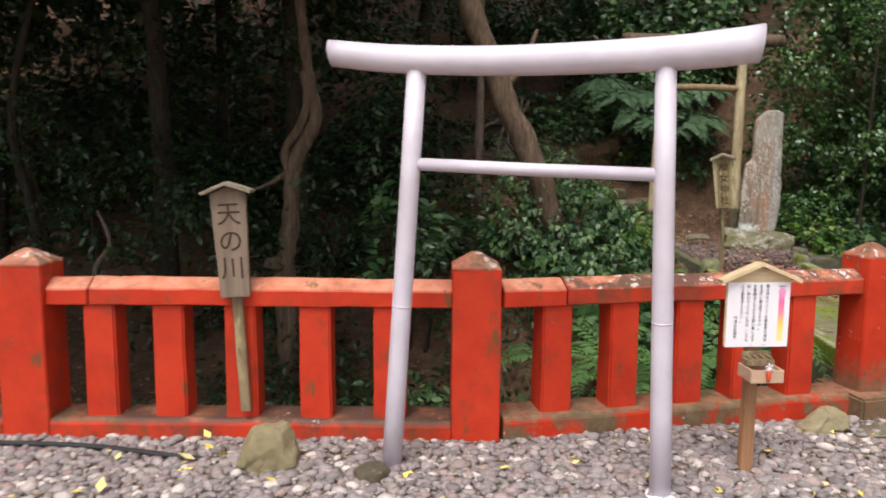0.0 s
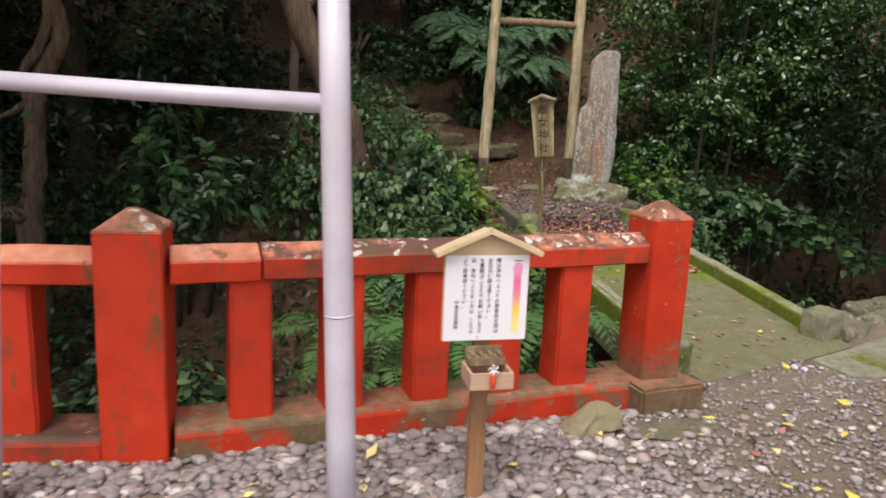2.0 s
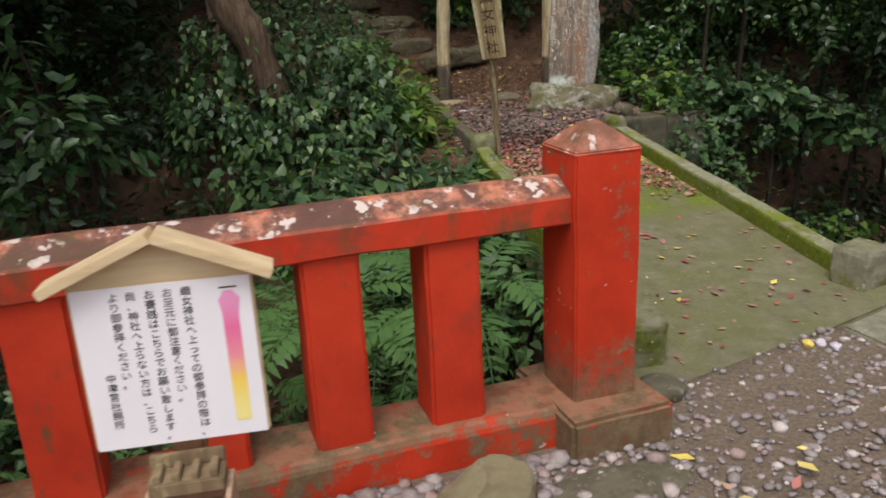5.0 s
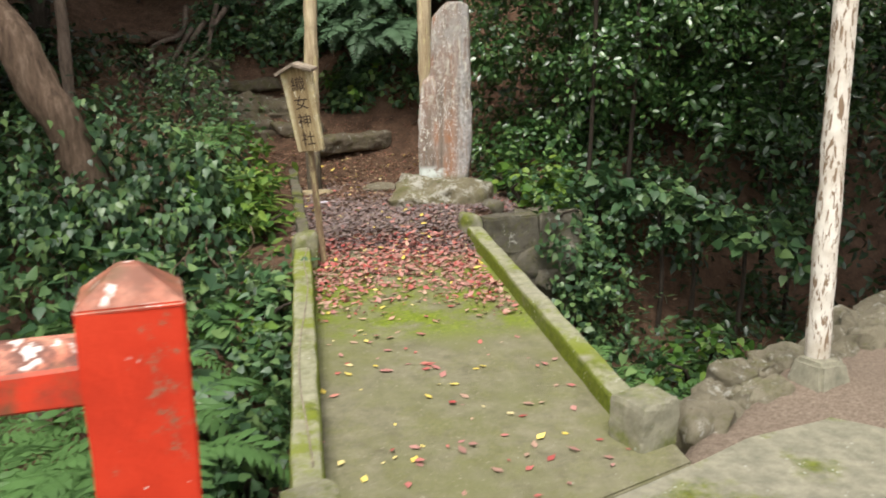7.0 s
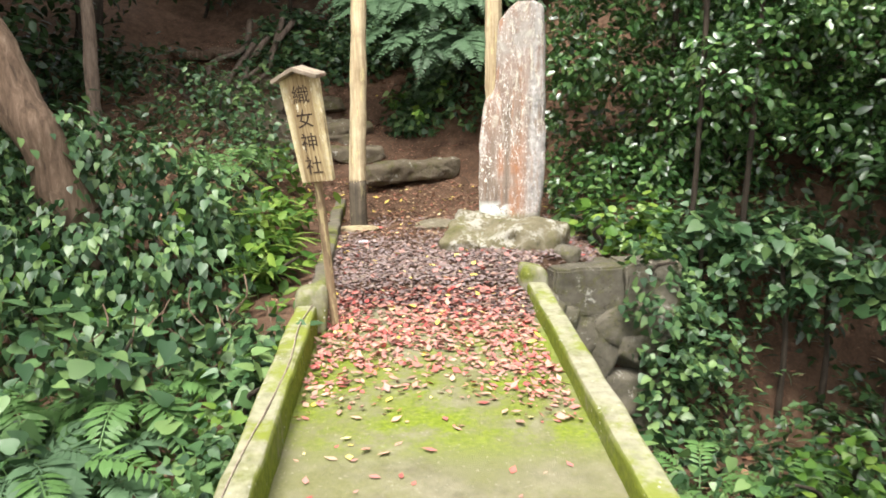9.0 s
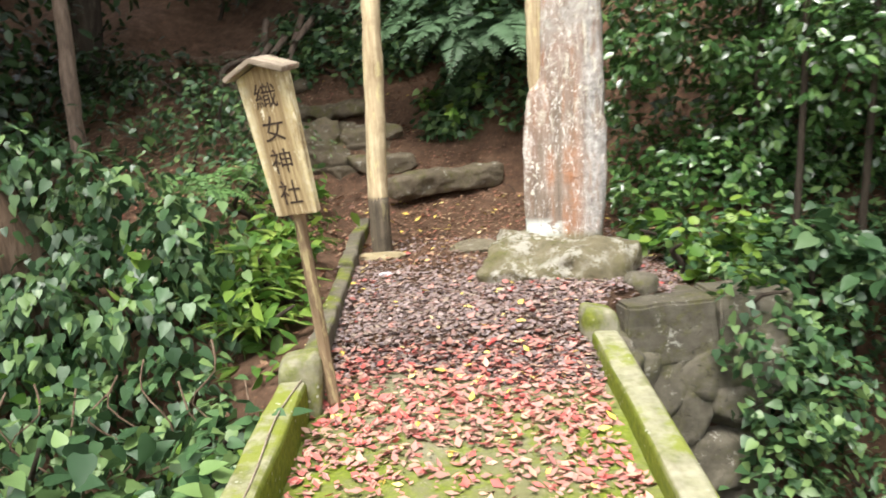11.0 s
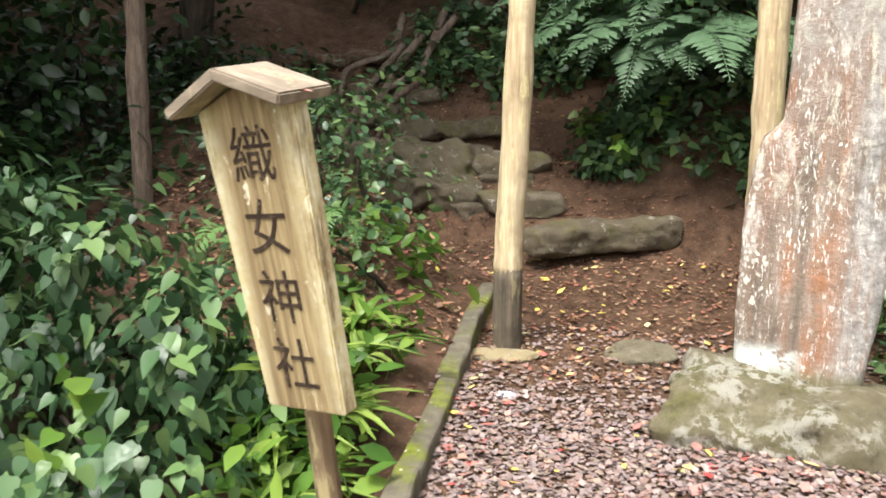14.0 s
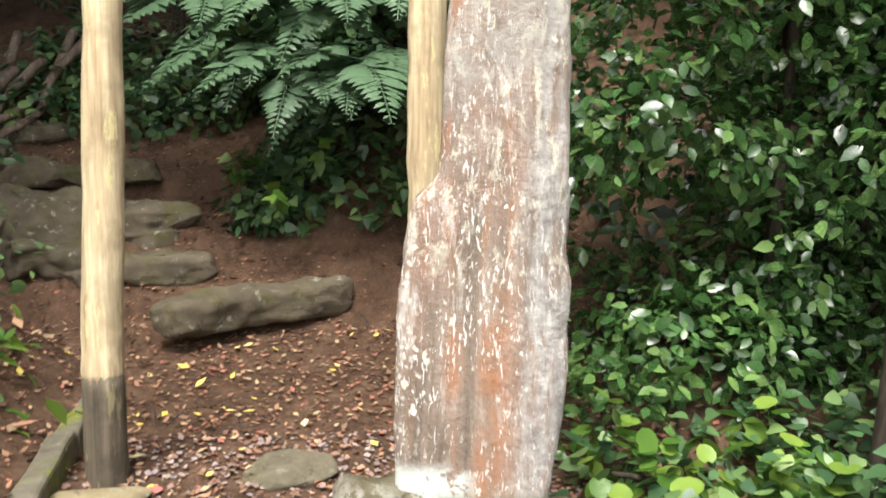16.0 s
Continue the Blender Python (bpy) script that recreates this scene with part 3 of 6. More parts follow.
def block(lx, ly, lz, seed, detail=4, power=6.0, rough=0.05, cuts=5):
    """A broken, roughly squared stone of the given length, depth and thickness."""
    bm = bmesh.new()
    rr = random.Random(seed * 7.7)
    planes = []
    for _ in range(cuts):
        n = Vector((rr.choice((-1, 1)) * rr.uniform(0.3, 1), rr.choice((-1, 1)) * rr.uniform(0.3, 1), rr.choice((-1, 1)) * rr.uniform(0.3, 1))).normalized()
        planes.append((n, rr.uniform(1.02, 1.3)))
    bmesh.ops.create_icosphere(bm, subdivisions=detail, radius=1.0)
    o = Vector((seed * 3.1, seed * 1.7, seed * 2.3))
    half = Vector((lx / 2, ly / 2, lz / 2))
    skew = (rr.uniform(-.14, .14), rr.uniform(-.14, .14), rr.uniform(-.1, .1))
    for v in bm.verts:
        c = v.co
        w = c * (abs(c.x) ** power + abs(c.y) ** power + abs(c.z) ** power) ** (-1 / power)
        for n, d in planes:
            over = w.dot(n) - d
            if over > 0:
                w = w - n * over * 0.95
        w.x += skew[0] * w.z + skew[2] * w.y
        w.z *= 1 + skew[1] * w.x
        q = Vector((w.x * half.x, w.y * half.y, w.z * half.z))
        q += noise.noise_vector(q * 3.5 + o) * rough * 0.9 + noise.noise_vector(q * 9 + o) * rough * 0.5
        if detail > 3:
            q += noise.noise_vector(q * 24 + o) * rough * 0.22
        v.co = q
    return bm


def lettering(name, body, size, mat, parent, m, label, spacing=1.0, depth=0.0006):
    cu = bpy.data.curves.new(name, "FONT")
    cu.body, cu.size, cu.align_x, cu.align_y = body, size, "CENTER", "TOP"
    cu.space_line, cu.extrude = spacing, depth
    tmp = bpy.data.objects.new(name, cu)
    scene.collection.objects.link(tmp)
    bpy.context.view_layer.update()
    me = bpy.data.meshes.new_from_object(tmp)
    bpy.data.objects.remove(tmp)
    me.materials.clear()
    me.materials.append(mat)
    ob = new(name, me)
    ob.parent = parent
    ob.matrix_local = m
    ob["label"] = label
    return ob


# Leaf outlines: vertices (across, along, lift) and faces.
OVAL = ([(0, 0, 0), (-.2, .28, .05), (.2, .28, .05), (0, .3, 0), (-.2, .62, .04), (.2, .62, .04), (0, .64, -.02), (0, 1, -.1)],
        [(0, 2, 3), (0, 3, 1), (3, 2, 5, 6), (1, 3, 6, 4), (6, 5, 7), (4, 6, 7)])
BROAD = ([(0, 0, 0), (-.24, -.04, .05), (.24, -.04, .05), (-.37, .1, .05), (.37, .1, .05), (0, .28, -.01), (-.38, .3, .03), (.38, .3, .03), (-.29, .53, .0), (.29, .53, .0), (0, .6, -.04), (-.15, .78, -.05), (.15, .78, -.05), (0, 1.03, -.13)],
         [(0, 2, 4, 5), (0, 5, 3, 1), (5, 4, 7), (5, 6, 3), (5, 7, 9, 10), (5, 10, 8, 6), (10, 9, 12), (10, 11, 8), (10, 12, 13), (10, 13, 11)])
ROUND = ([(0, 0.08, -.03), (-.2, -.06, .04), (.2, -.06, .04), (-.42, .12, .07), (.42, .12, .07), (-.5, .42, .06), (.5, .42, .06), (-.38, .74, .02), (.38, .74, .02), (-.14, .92, -.02), (.14, .92, -.02), (0, .45, -.02)],
         [(0, 2, 4, 11), (0, 11, 3, 1), (11, 4, 6), (11, 5, 3), (11, 6, 8), (11, 7, 5), (11, 8, 10), (11, 9, 7), (11, 10, 9)])
LANCE = ([(0, 0, 0), (-.09, .3, .03), (.09, .3, .03), (-.1, .6, 0), (.1, .6, 0), (0, 1, -.12)],
         [(0, 2, 1), (1, 2, 4, 3), (3, 4, 5)])
FLAT = ([(0, 0, 0), (-.27, .4, .06), (.27, .4, .02), (0, .5, -.03), (0, 1, .08)], [(0, 2, 3), (0, 3, 1), (1, 3, 4), (3, 2, 4)])
rng = np.random.default_rng(7)


def unit(a):
    return a / np.maximum(np.linalg.norm(a, axis=1, keepdims=True), 1e-9)


def leaf_mesh(name, where, normal, along, size, shape, mat, wide=1.0):
    """One mesh of many leaves: places, face normals, growing directions and lengths."""
    n = unit(np.asarray(normal, float))
    y = np.asarray(along, float)
    y = unit(y - n * np.sum(y * n, axis=1, keepdims=True))
    x = np.cross(y, n)
    tv = np.array(shape[0], float)
    size = np.asarray(size, float).reshape(-1, 1, 1)
    v = where[:, None, :] + size * (tv[None, :, 0:1] * wide * x[:, None, :] + tv[None, :, 1:2] * y[:, None, :] + tv[None, :, 2:3] * n[:, None, :])
    count, k = len(where), len(tv)
    loops = np.concatenate([np.array(f) for f in shape[1]])
    lens = np.array([len(f) for f in shape[1]])
    all_loops = (loops[None, :] + (np.arange(count) * k)[:, None]).ravel()
    totals = np.tile(lens, count)
    starts = np.concatenate([[0], np.cumsum(totals)[:-1]])
    me = bpy.data.meshes.new(name)
    me.vertices.add(count * k)
    me.vertices.foreach_set("co", v.ravel())
    me.loops.add(len(all_loops))
    me.loops.foreach_set("vertex_index", all_loops.astype(np.int32))
    me.polygons.add(len(totals))
    me.polygons.foreach_set("loop_start", starts.astype(np.int32))
    me.polygons.foreach_set("loop_total", totals.astype(np.int32))
    me.polygons.foreach_set("use_smooth", [True] * len(totals))
    me.update(calc_edges=True)
    me.materials.append(mat)
    return me


def clump_leaves(blobs, per_area, size, spread=0.3, shell=0.35, up=0.7, droop=0.5, cut=None, loose=1.0, jitter=0.45):
    """Leaves over the outer shells of ellipsoids (x, y, z, rx, ry, rz), in sprays, so that gaps stay between."""
    P, N, A = [], [], []
    for bx, by, bz, rx, ry, rz in blobs:
        area = 4 * math.pi * ((rx * ry) ** 1.6 / 3 + (rx * rz) ** 1.6 / 3 + (ry * rz) ** 1.6 / 3) ** (1 / 1.6)
        sprays = max(3, int(area * per_area / 7))
        d = unit(rng.normal(size=(sprays, 3)))
        d = d[d[:, 2] > -0.75]
        sprays = len(d)
        r = 1 - shell * rng.random((sprays, 1)) ** 1.5 + 0.16 * rng.normal(size=(sprays, 1))
        c = np.array([bx, by, bz]) + d * r * np.array([rx, ry, rz])
        k = rng.integers(4, 11, sprays)
        idx = np.repeat(np.arange(sprays), k)
        axis = unit(d + 0.5 * rng.normal(size=d.shape) + np.array([0, 0, 0.1]))[idx]
        p = c[idx] + axis * (rng.random((len(idx), 1)) - 0.35) * spread + rng.normal(size=(len(idx), 3)) * spread * 0.22
        a = unit(axis * 0.7 * loose + 0.8 * loose * rng.normal(size=axis.shape) + np.array([0, 0, -droop]))
        nn = unit(d[idx] * 0.55 + np.array([0, 0, up]) + jitter * rng.normal(size=axis.shape))
        P.append(p), N.append(nn), A.append(a)
    P, N, A = np.concatenate(P), np.concatenate(N), np.concatenate(A)
    if cut is not None:
        keep = cut(P)
        P, N, A = P[keep], N[keep], A[keep]
    S = size * (0.6 + 0.7 * rng.random(len(P)))
    return P, N, A, S


def single_leaves(P, N, A, S, shape, mat, parent, wide):
    """Leaves as objects of their own on one shared mesh."""
    me = bpy.data.meshes.new("leaf")
    me.from_pydata([(x * wide, y, z) for x, y, z in shape[0]], [], shape[1])
    me.polygons.foreach_set("use_smooth", [True] * len(shape[1]))
    me.materials.append(mat)
    back = parent.matrix_world.inverted()
    n = unit(N)
    y = unit(A - n * np.sum(A * n, axis=1, keepdims=True))
    x = np.cross(y, n)
    for i in range(len(P)):
        ob = new("leaf", me)
        ob.parent = parent
        m = Matrix.Identity(4)
        for k in range(3):
            m[k][0], m[k][1], m[k][2], m[k][3] = x[i, k] * S[i], y[i, k] * S[i], n[i, k] * S[i], P[i, k]
        ob.matrix_basis = back @ m


def foliage(name, blobs, per_area, size, shape, mat, parent=None, label="", wide=1.0, cut=None, near=None, one=None, **kw):
    P, N, A, S = clump_leaves(blobs, per_area, size, cut=cut, **kw)
    if near is not None:
        order = np.argsort(np.sum((P - np.array(near)) ** 2, axis=1))
        pick, rest = order[:300], order[300:]
        single_leaves(P[pick], N[pick], A[pick], S[pick], shape, one, parent, wide)
        P, N, A, S = P[rest], N[rest], A[rest], S[rest]
    ob = new(name, leaf_mesh(name, P, N, A, S, shape, mat, wide))
    if parent:
        ob.parent = parent
        ob.matrix_parent_inverse = parent.matrix_world.inverted()
    if label:
        ob["label"] = label
    return ob

# ---- ground ----
def sstep(a, b, v):
    t = np.clip((v - a) / (b - a), 0, 1)
    return t * t * (3 - 2 * t)


def near_edge(x):
    """Where the yard breaks off into the gully."""
    return np.interp(x, [-50, -0.04, 2.3, 2.5, 3.8, 4.0, 4.9, 5.6, 9, 60], [3.72, 3.76, 4.28, 4.2, 4.78, 5.05, 5.75, 6.2, 7.0, 12])


def height(x, y):
    x, y = np.asarray(x, float), np.asarray(y, float)
    path = np.interp(y, [0, 7.3, 7.7, 8.0, 9.6, 10.6, 11.12, 11.22, 11.45, 11.55, 12.2, 12.32, 12.45, 13.0, 14, 20, 40, 120, 400],
                     [0.1, 0.13, 0.2, 0.26, 0.34, 0.42, 0.52, 0.64, 0.8, 0.88, 1.0, 1.08, 1.26, 1.62, 2.3, 6.5, 16, 40, 60])
    bank = np.interp(y, [0, 7.0, 8.4, 10, 12, 14, 20, 40, 120, 400], [-0.4, -0.3, 0.3, 0.75, 1.6, 2.6, 6.5, 16, 40, 60])
    rbank = np.interp(y, [0, 7.0, 9.0, 10.5, 12, 14, 20, 40, 120, 400], [-0.2, -0.1, 0.15, 0.7, 1.8, 3.0, 7.0, 16, 40, 60])
    xb = np.interp(y, [9, 10.4, 11.4, 13], [2.0, 1.9, 0.7, -0.4])
    hill = path + (bank - path) * sstep(xb + 0.3, xb - 0.5, x) + (rbank - path) * sstep(3.7, 4.5, x)
    hill = hill + 0.75 * sstep(2.45, 3.3, x) * sstep(11.15, 11.9, y) * sstep(15, 13, y)
    hill = hill - 1.2 * sstep(0.4, -3.5, x) * sstep(14, 9, y)
    back0 = np.interp(x, [-50, -2, 1.5, 2.2, 2.4, 3.5, 3.6, 4.2, 4.6, 7, 60], [7.6, 6.9, 6.6, 6.8, 7.05, 7.25, 8.2, 8.42, 8.55, 9.4, 16])
    wide = np.interp(x, [-50, 1.5, 2.2, 2.4, 4.2, 4.8, 60], [2.5, 1.6, 0.7, 0.3, 0.3, 1.2, 3])
    e = near_edge(x)
    g = sstep(e, e + 0.55, y) * (1 - sstep(back0, back0 + wide, y))
    z = np.where(y < (e + back0) / 2, 0.0, hill)
    z = z * (1 - g) + (-1.0) * g
    bumps = 0.05 * np.sin(2.3 * x + 1.1 * y) * np.sin(1.7 * y - 0.8 * x) + 0.03 * np.sin(5.1 * x) * np.cos(4.3 * y + x)
    rough = np.clip((y - 3.9) / 1.0, 0, 1) * np.where((x > 2.2) & (x < 4.0) & (y < 11), 0.35, 1.0)
    return z + bumps * rough


def at_ground(x, y):
    return float(height(x, y))


def spaced(fine_a, fine_b, step, far):
    inner = np.arange(fine_a, fine_b + step / 2, step)
    grow, out, v = step, [], 0.0
    while v < far:
        grow *= 1.35
        v += grow
        out.append(v)
    out = np.array(out)
    return np.concatenate([fine_a - out[::-1], inner, fine_b + out])


gx, gy = spaced(-5, 8, 0.075, 420), spaced(1.5, 14.5, 0.075, 420)
XX, YY = np.meshgrid(gx, gy)
ZZ = height(XX, YY)
ground_me = bpy.data.meshes.new("ground")
cols = len(gx)
q = (np.arange(len(gy) - 1)[:, None] * cols + np.arange(cols - 1)[None, :]).ravel()
ground_me.from_pydata(np.stack([XX.ravel(), YY.ravel(), ZZ.ravel()], 1).tolist(), [], np.stack([q, q + 1, q + cols + 1, q + cols], 1).tolist())
ground_me.polygons.foreach_set("use_smooth", [True] * len(ground_me.polygons))
ground_me.materials.append(SOIL)
ground = tagged(new("ground", ground_me), "bare soil, gravel yard and wooded slope with a stream gully", "ground", kind="structure")

# ---- red fence ----
fence = root("fence", pose(-0.04, 3.585, 0), "red painted concrete fence with square posts and worn lichened rails", "fence")


def fence_part(name, bm, mat, label="", parent=None):
    ob = finish(name, bm, mat)
    ob.parent = parent or fence
    if not parent:
        ob.matrix_parent_inverse = Matrix.Translation((0.04, -3.585, 0))
    if label:
        ob["label"] = label
    return ob


def fence_post(x, y, turn, mat, w=0.245):
    p = fence_part("post", box(x, y, 0.44, w, w, 0.93, 0.006, turn, wobble=0.004, seed=x), mat)
    cap = bmesh.new()
    c, s = math.cos(radians(turn)), math.sin(radians(turn))
    h = w / 2 + 0.001
    low = [cap.verts.new((x + c * a - s * b, y + s * a + c * b, 0.896)) for a, b in ((-h, -h), (h, -h), (h, h), (-h, h))]
    mid = [cap.verts.new((x + c * a - s * b, y + s * a + c * b, 0.908)) for a, b in ((-h, -h), (h, -h), (h, h), (-h, h))]
    tip = [cap.verts.new((x + c * a - s * b, y + s * a + c * b, 0.98)) for a, b in ((-.02, -.02), (.02, -.02), (.02, .02), (-.02, .02))]
    for r0, r1 in ((low, mid), (mid, tip)):
        for i in range(4):
            cap.faces.new((r0[i], r0[(i + 1) % 4], r1[(i + 1) % 4], r1[i]))
    cap.faces.new(tip)
    cap.faces.new(low[::-1])
    bmesh.ops.bevel(cap, geom=cap.edges[:], offset=0.004, segments=2, affect="EDGES")
    fence_part("cap", cap, RED_CAP, "faded pink pyramid cap", parent=p)
    return p


RAIL = [(-0.1, -0.014), (0.1, -0.014), (0.1, 0.072), (0.015, 0.118), (-0.015, 0.118), (-0.1, 0.072)]
BEAM = [(-0.13, -0.12), (0.13, -0.12), (0.13, 0.085), (0.11, 0.11), (-0.11, 0.11), (-0.13, 0.085)]


def fence_run(a, b, balusters, mat, joint, lift=0.0):
    a, b = Vector(a), Vector(b)
    d = (b - a).normalized()
    turn = math.degrees(math.atan2(d.y, d.x))
    j = a.lerp(b, joint)
    up = Vector((0, 0, 0.712))
    fence_part("rail", sweep(RAIL, a + up, j + up - d * 0.003, 0.006, 8, a.x, 0.006), RED)
    fence_part("rail", sweep(RAIL, j + up + d * 0.003 + Vector((0, 0, 0.004)), b + up, 0.007, 14, b.x, 0.006), mat, "worn rail with pale lichen spots")
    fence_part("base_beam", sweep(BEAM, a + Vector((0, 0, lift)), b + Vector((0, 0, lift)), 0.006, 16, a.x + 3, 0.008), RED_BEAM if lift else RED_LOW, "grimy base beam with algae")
    for i, f in enumerate(balusters):
        p = a.lerp(b, f)
        fence_part("baluster", box(p.x, p.y, 0.39, 0.166, 0.17, 0.64, 0.01, turn, 0.97, wobble=0.004, seed=f * 9), RED)


fence_post(-2.355, 3.575, 0, RED)
fence_post(-0.04, 3.585, 2, RED)
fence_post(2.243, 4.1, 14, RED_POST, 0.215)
fence_post(-4.62, 3.57, 0, RED)
fence_run((-2.235, 3.585, 0), (-0.16, 3.595, 0), (0.126, 0.298, 0.476, 0.661, 0.845), RED, 0.105)
fence_run((-4.5, 3.585, 0), (-2.475, 3.585, 0), (0.12, 0.3, 0.48, 0.66, 0.84), RED, 0.5)
fence_run((0.08, 3.605, 0), (2.16, 4.095, 0), (0.14, 0.317, 0.496, 0.658, 0.82), RED_OLD, 0.16, 0.02)
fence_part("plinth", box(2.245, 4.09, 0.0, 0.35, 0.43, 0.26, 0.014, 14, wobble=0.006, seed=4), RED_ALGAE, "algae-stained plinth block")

# ---- footbridge ----
def deck_z(y):
    return -0.02 + 0.068 * (y - 4.6)


bridge = root("footbridge", pose(3.1, 6.0, 0), "mossy concrete footbridge with low kerbs, strewn with fallen leaves", "bridge")


def bridge_part(name, bm, mat, label="", smooth=False):
    ob = finish(name, bm, mat, smooth)
    ob.parent = bridge
    ob.matrix_parent_inverse = Matrix.Translation((-3.1, -6.0, 0))
    if label:
        ob["label"] = label
    return ob


def shear(bm):
    for v in bm.verts:
        v.co.z += deck_z(v.co.y)
    return bm


deck = prism([(2.5, 4.22), (3.88, 4.86), (3.62, 8.05), (2.32, 7.6)], -0.2, 0.0, 0.008)
bmesh.ops.subdivide_edges(deck, edges=deck.edges[:], cuts=3, use_grid_fill=True)
bridge_part("deck", shear(deck), DECK, "moss-stained concrete deck")
KPROF = [(-0.056, -0.02), (0.056, -0.02), (0.054, 0.13), (0.042, 0.143), (-0.042, 0.143), (-0.054, 0.13)]
for a, b in (((2.55, 4.6), (2.37, 7.3)), ((3.76, 5.08), (3.535, 7.85))):
    bridge_part("kerb", sweep(KPROF, (*a, deck_z(a[1]) - (0.05 if a[0] > 3 else 0)), (*b, deck_z(b[1]) - (0.05 if a[0] > 3 else 0)), 0.009, 24, a[0], 0.006), KERB, "mossy low kerb")
for x, y, w, h, t in ((2.55, 4.55, 0.17, 0.155, 6), (3.76, 5.04, 0.17, 0.155, 24), (3.52, 7.95, 0.15, 0.145, 10), (2.38, 7.38, 0.15, 0.2, 8)):
    bm = block(w * 1.03, w * 1.03, h + 0.08, x, 4, 5.0 if y > 7 else 16.0, 0.012, 2 if y > 7 else 1)
    bm.transform(pose(x, y, deck_z(y) + h / 2 - 0.02, 0, 0, t))
    bridge_part("kerb_post", bm, KERB_POST, "stubby mossy kerb post")
bridge_part("abutment", box(3.18, 4.86, -0.72, 1.5, 0.3, 1.0, 0.02, 26, wobble=0.02, seed=2), KERB, "concrete abutment in the gully")

slab = prism([(3.42, 4.6), (3.88, 4.84), (4.15, 5.0), (4.5, 5.1), (5.3, 5.5), (5.7, 5.3), (4.7, 4.55), (4.2, 4.3), (3.5, 4.3)], -0.12, 0.012, 0.01)
tagged(finish("pavement", slab, SLAB), "worn greenish concrete slab beside the bridge", "pavement", kind="structure")

# ---- low edging beyond the bridge ----
edging = root("path_edging", pose(2.36, 7.5, 0.2), "narrow dark mossy stone edging along the leaf-covered path", "kerb")
ea, eb = Vector((2.375, 7.5, 0.305)), Vector((2.09, 10.3, 0.475))
for i, (f0, f1) in enumerate(((0, 0.27), (0.275, 0.52), (0.525, 0.8), (0.805, 1.0))):
    dz_i = Vector((0, 0, (0.0, -0.012, 0.006, -0.01)[i]))
    bm = sweep([(-0.042, -0.2), (0.042, -0.2), (0.042, -0.01), (0.034, 0.0), (-0.034, 0.0), (-0.042, -0.01)], ea.lerp(eb, f0) + dz_i, ea.lerp(eb, f1) + dz_i, 0.014, 9, 3.0 + i, 0.006)
    bm.transform(Matrix.Translation((-2.36, -7.5, -0.2)))
    part("edging_stone", bm, EDGING, edging)

# ---- stone retaining wall at the far end of the bridge ----
wall = root("retaining_wall", pose(3.9, 8.4, 0), "rough dark stone retaining wall with moss below the path", "wall")


def wall_stone(x, y, z, sx, sy, sz, turn, seed):
    bm = block(sx, sy, sz, seed, 4, 12.0, 0.032, 7)
    bm.transform(pose(x - 3.9, y - 8.4, z, 0, 0, turn))
    return part("stone", bm, STONE, wall, "", True)


for x, y, length, seed in ((3.87, 8.56, 0.47, 1), (4.3, 8.67, 0.38, 2)):
    part("stone", box(x - 3.9, y - 8.4, 0.095, length, 0.34, 0.31, 0.014, 13, 0.985, wobble=0.012, seed=seed), STONE, wall, "squared capstone")
srand = random.Random(3)
for row in range(5):
    z = -0.12 - 0.23 * row
    s = -0.06 + 0.08 * (row % 2)
    while s < 0.7:
        w = srand.uniform(0.16, 0.34)
        wall_stone(3.62 + (s + w / 2) * 0.974, 8.49 + (s + w / 2) * 0.225, z + srand.uniform(-.04, .03), w * 1.22, 0.34, srand.uniform(0.26, 0.34), 13 + srand.uniform(-7, 7), srand.random() * 9)
        s += w
for row in range(5):
    for y in (8.06, 8.3):
        wall_stone(3.57, y, 0.02 - 0.24 * row + srand.uniform(-.03, .03), 0.26, 0.3, 0.27, 80, srand.random() * 9)
for row in range(4):
    for i in range(5):
        wall_stone(2.35 + i * 0.28 + srand.uniform(-.03, .03), 7.62 + i * 0.1, -0.08 - 0.25 * row, 0.3, 0.3, 0.27, 18, srand.random() * 9)

# ---- lilac torii in the yard ----
def placed(bm, o):
    bm.transform(Matrix.Translation((-o[0], -o[1], -o[2])))
    return bm


T0 = (0.16, 3.02, 0)
torii = root("torii_gate", pose(*T0), "pale lilac painted torii gate of round pipes standing in gravel", "torii gate")
for foot, head in (((-0.448, 3.15, -0.1), (-0.325, 3.125, 1.86)), ((0.76, 2.855, -0.1), (0.704, 2.863, 1.85))):
    f, h = Vector(foot), Vector(head)
    pillar = part("pillar", placed(tube([f, f.lerp(h, .25), f.lerp(h, .5), f.lerp(h, .75), h], [0.0465, 0.046, 0.045, 0.044, 0.0435], 28), T0), PIPE, torii, "", True)
    j = f.lerp(h, 0.45)
    part("joint", placed(tube([j, j + (h - f) * 0.004], [0.0459, 0.0459], 28), T0), PIPE, pillar, "", True)
collar = bmesh.new()
tube([(0.76, 2.856, -0.05), (0.76, 2.856, 0.022)], [0.068, 0.066], 28, bm=collar)
part("base_ring", placed(collar, T0), PAPER, torii, "white plastic ring at the foot", True)
top_pts = [(-0.715, 3.205, 1.93), (-0.45, 3.15, 1.903), (-0.1, 3.078, 1.888), (0.2, 3.016, 1.888), (0.5, 2.91, 1.893), (0.8, 2.845, 1.907), (1.06, 2.79, 1.935)]
kas = tube(top_pts, [0.06, 0.062, 0.064, 0.066, 0.068, 0.072, 0.078], 30, fine=3)
for v in kas.verts:
    if v.co.x < -0.6 or v.co.x > 0.98:
        v.co.x += (v.co.z - 1.93) * 0.22 * (-1 if v.co.x < 0 else 1)
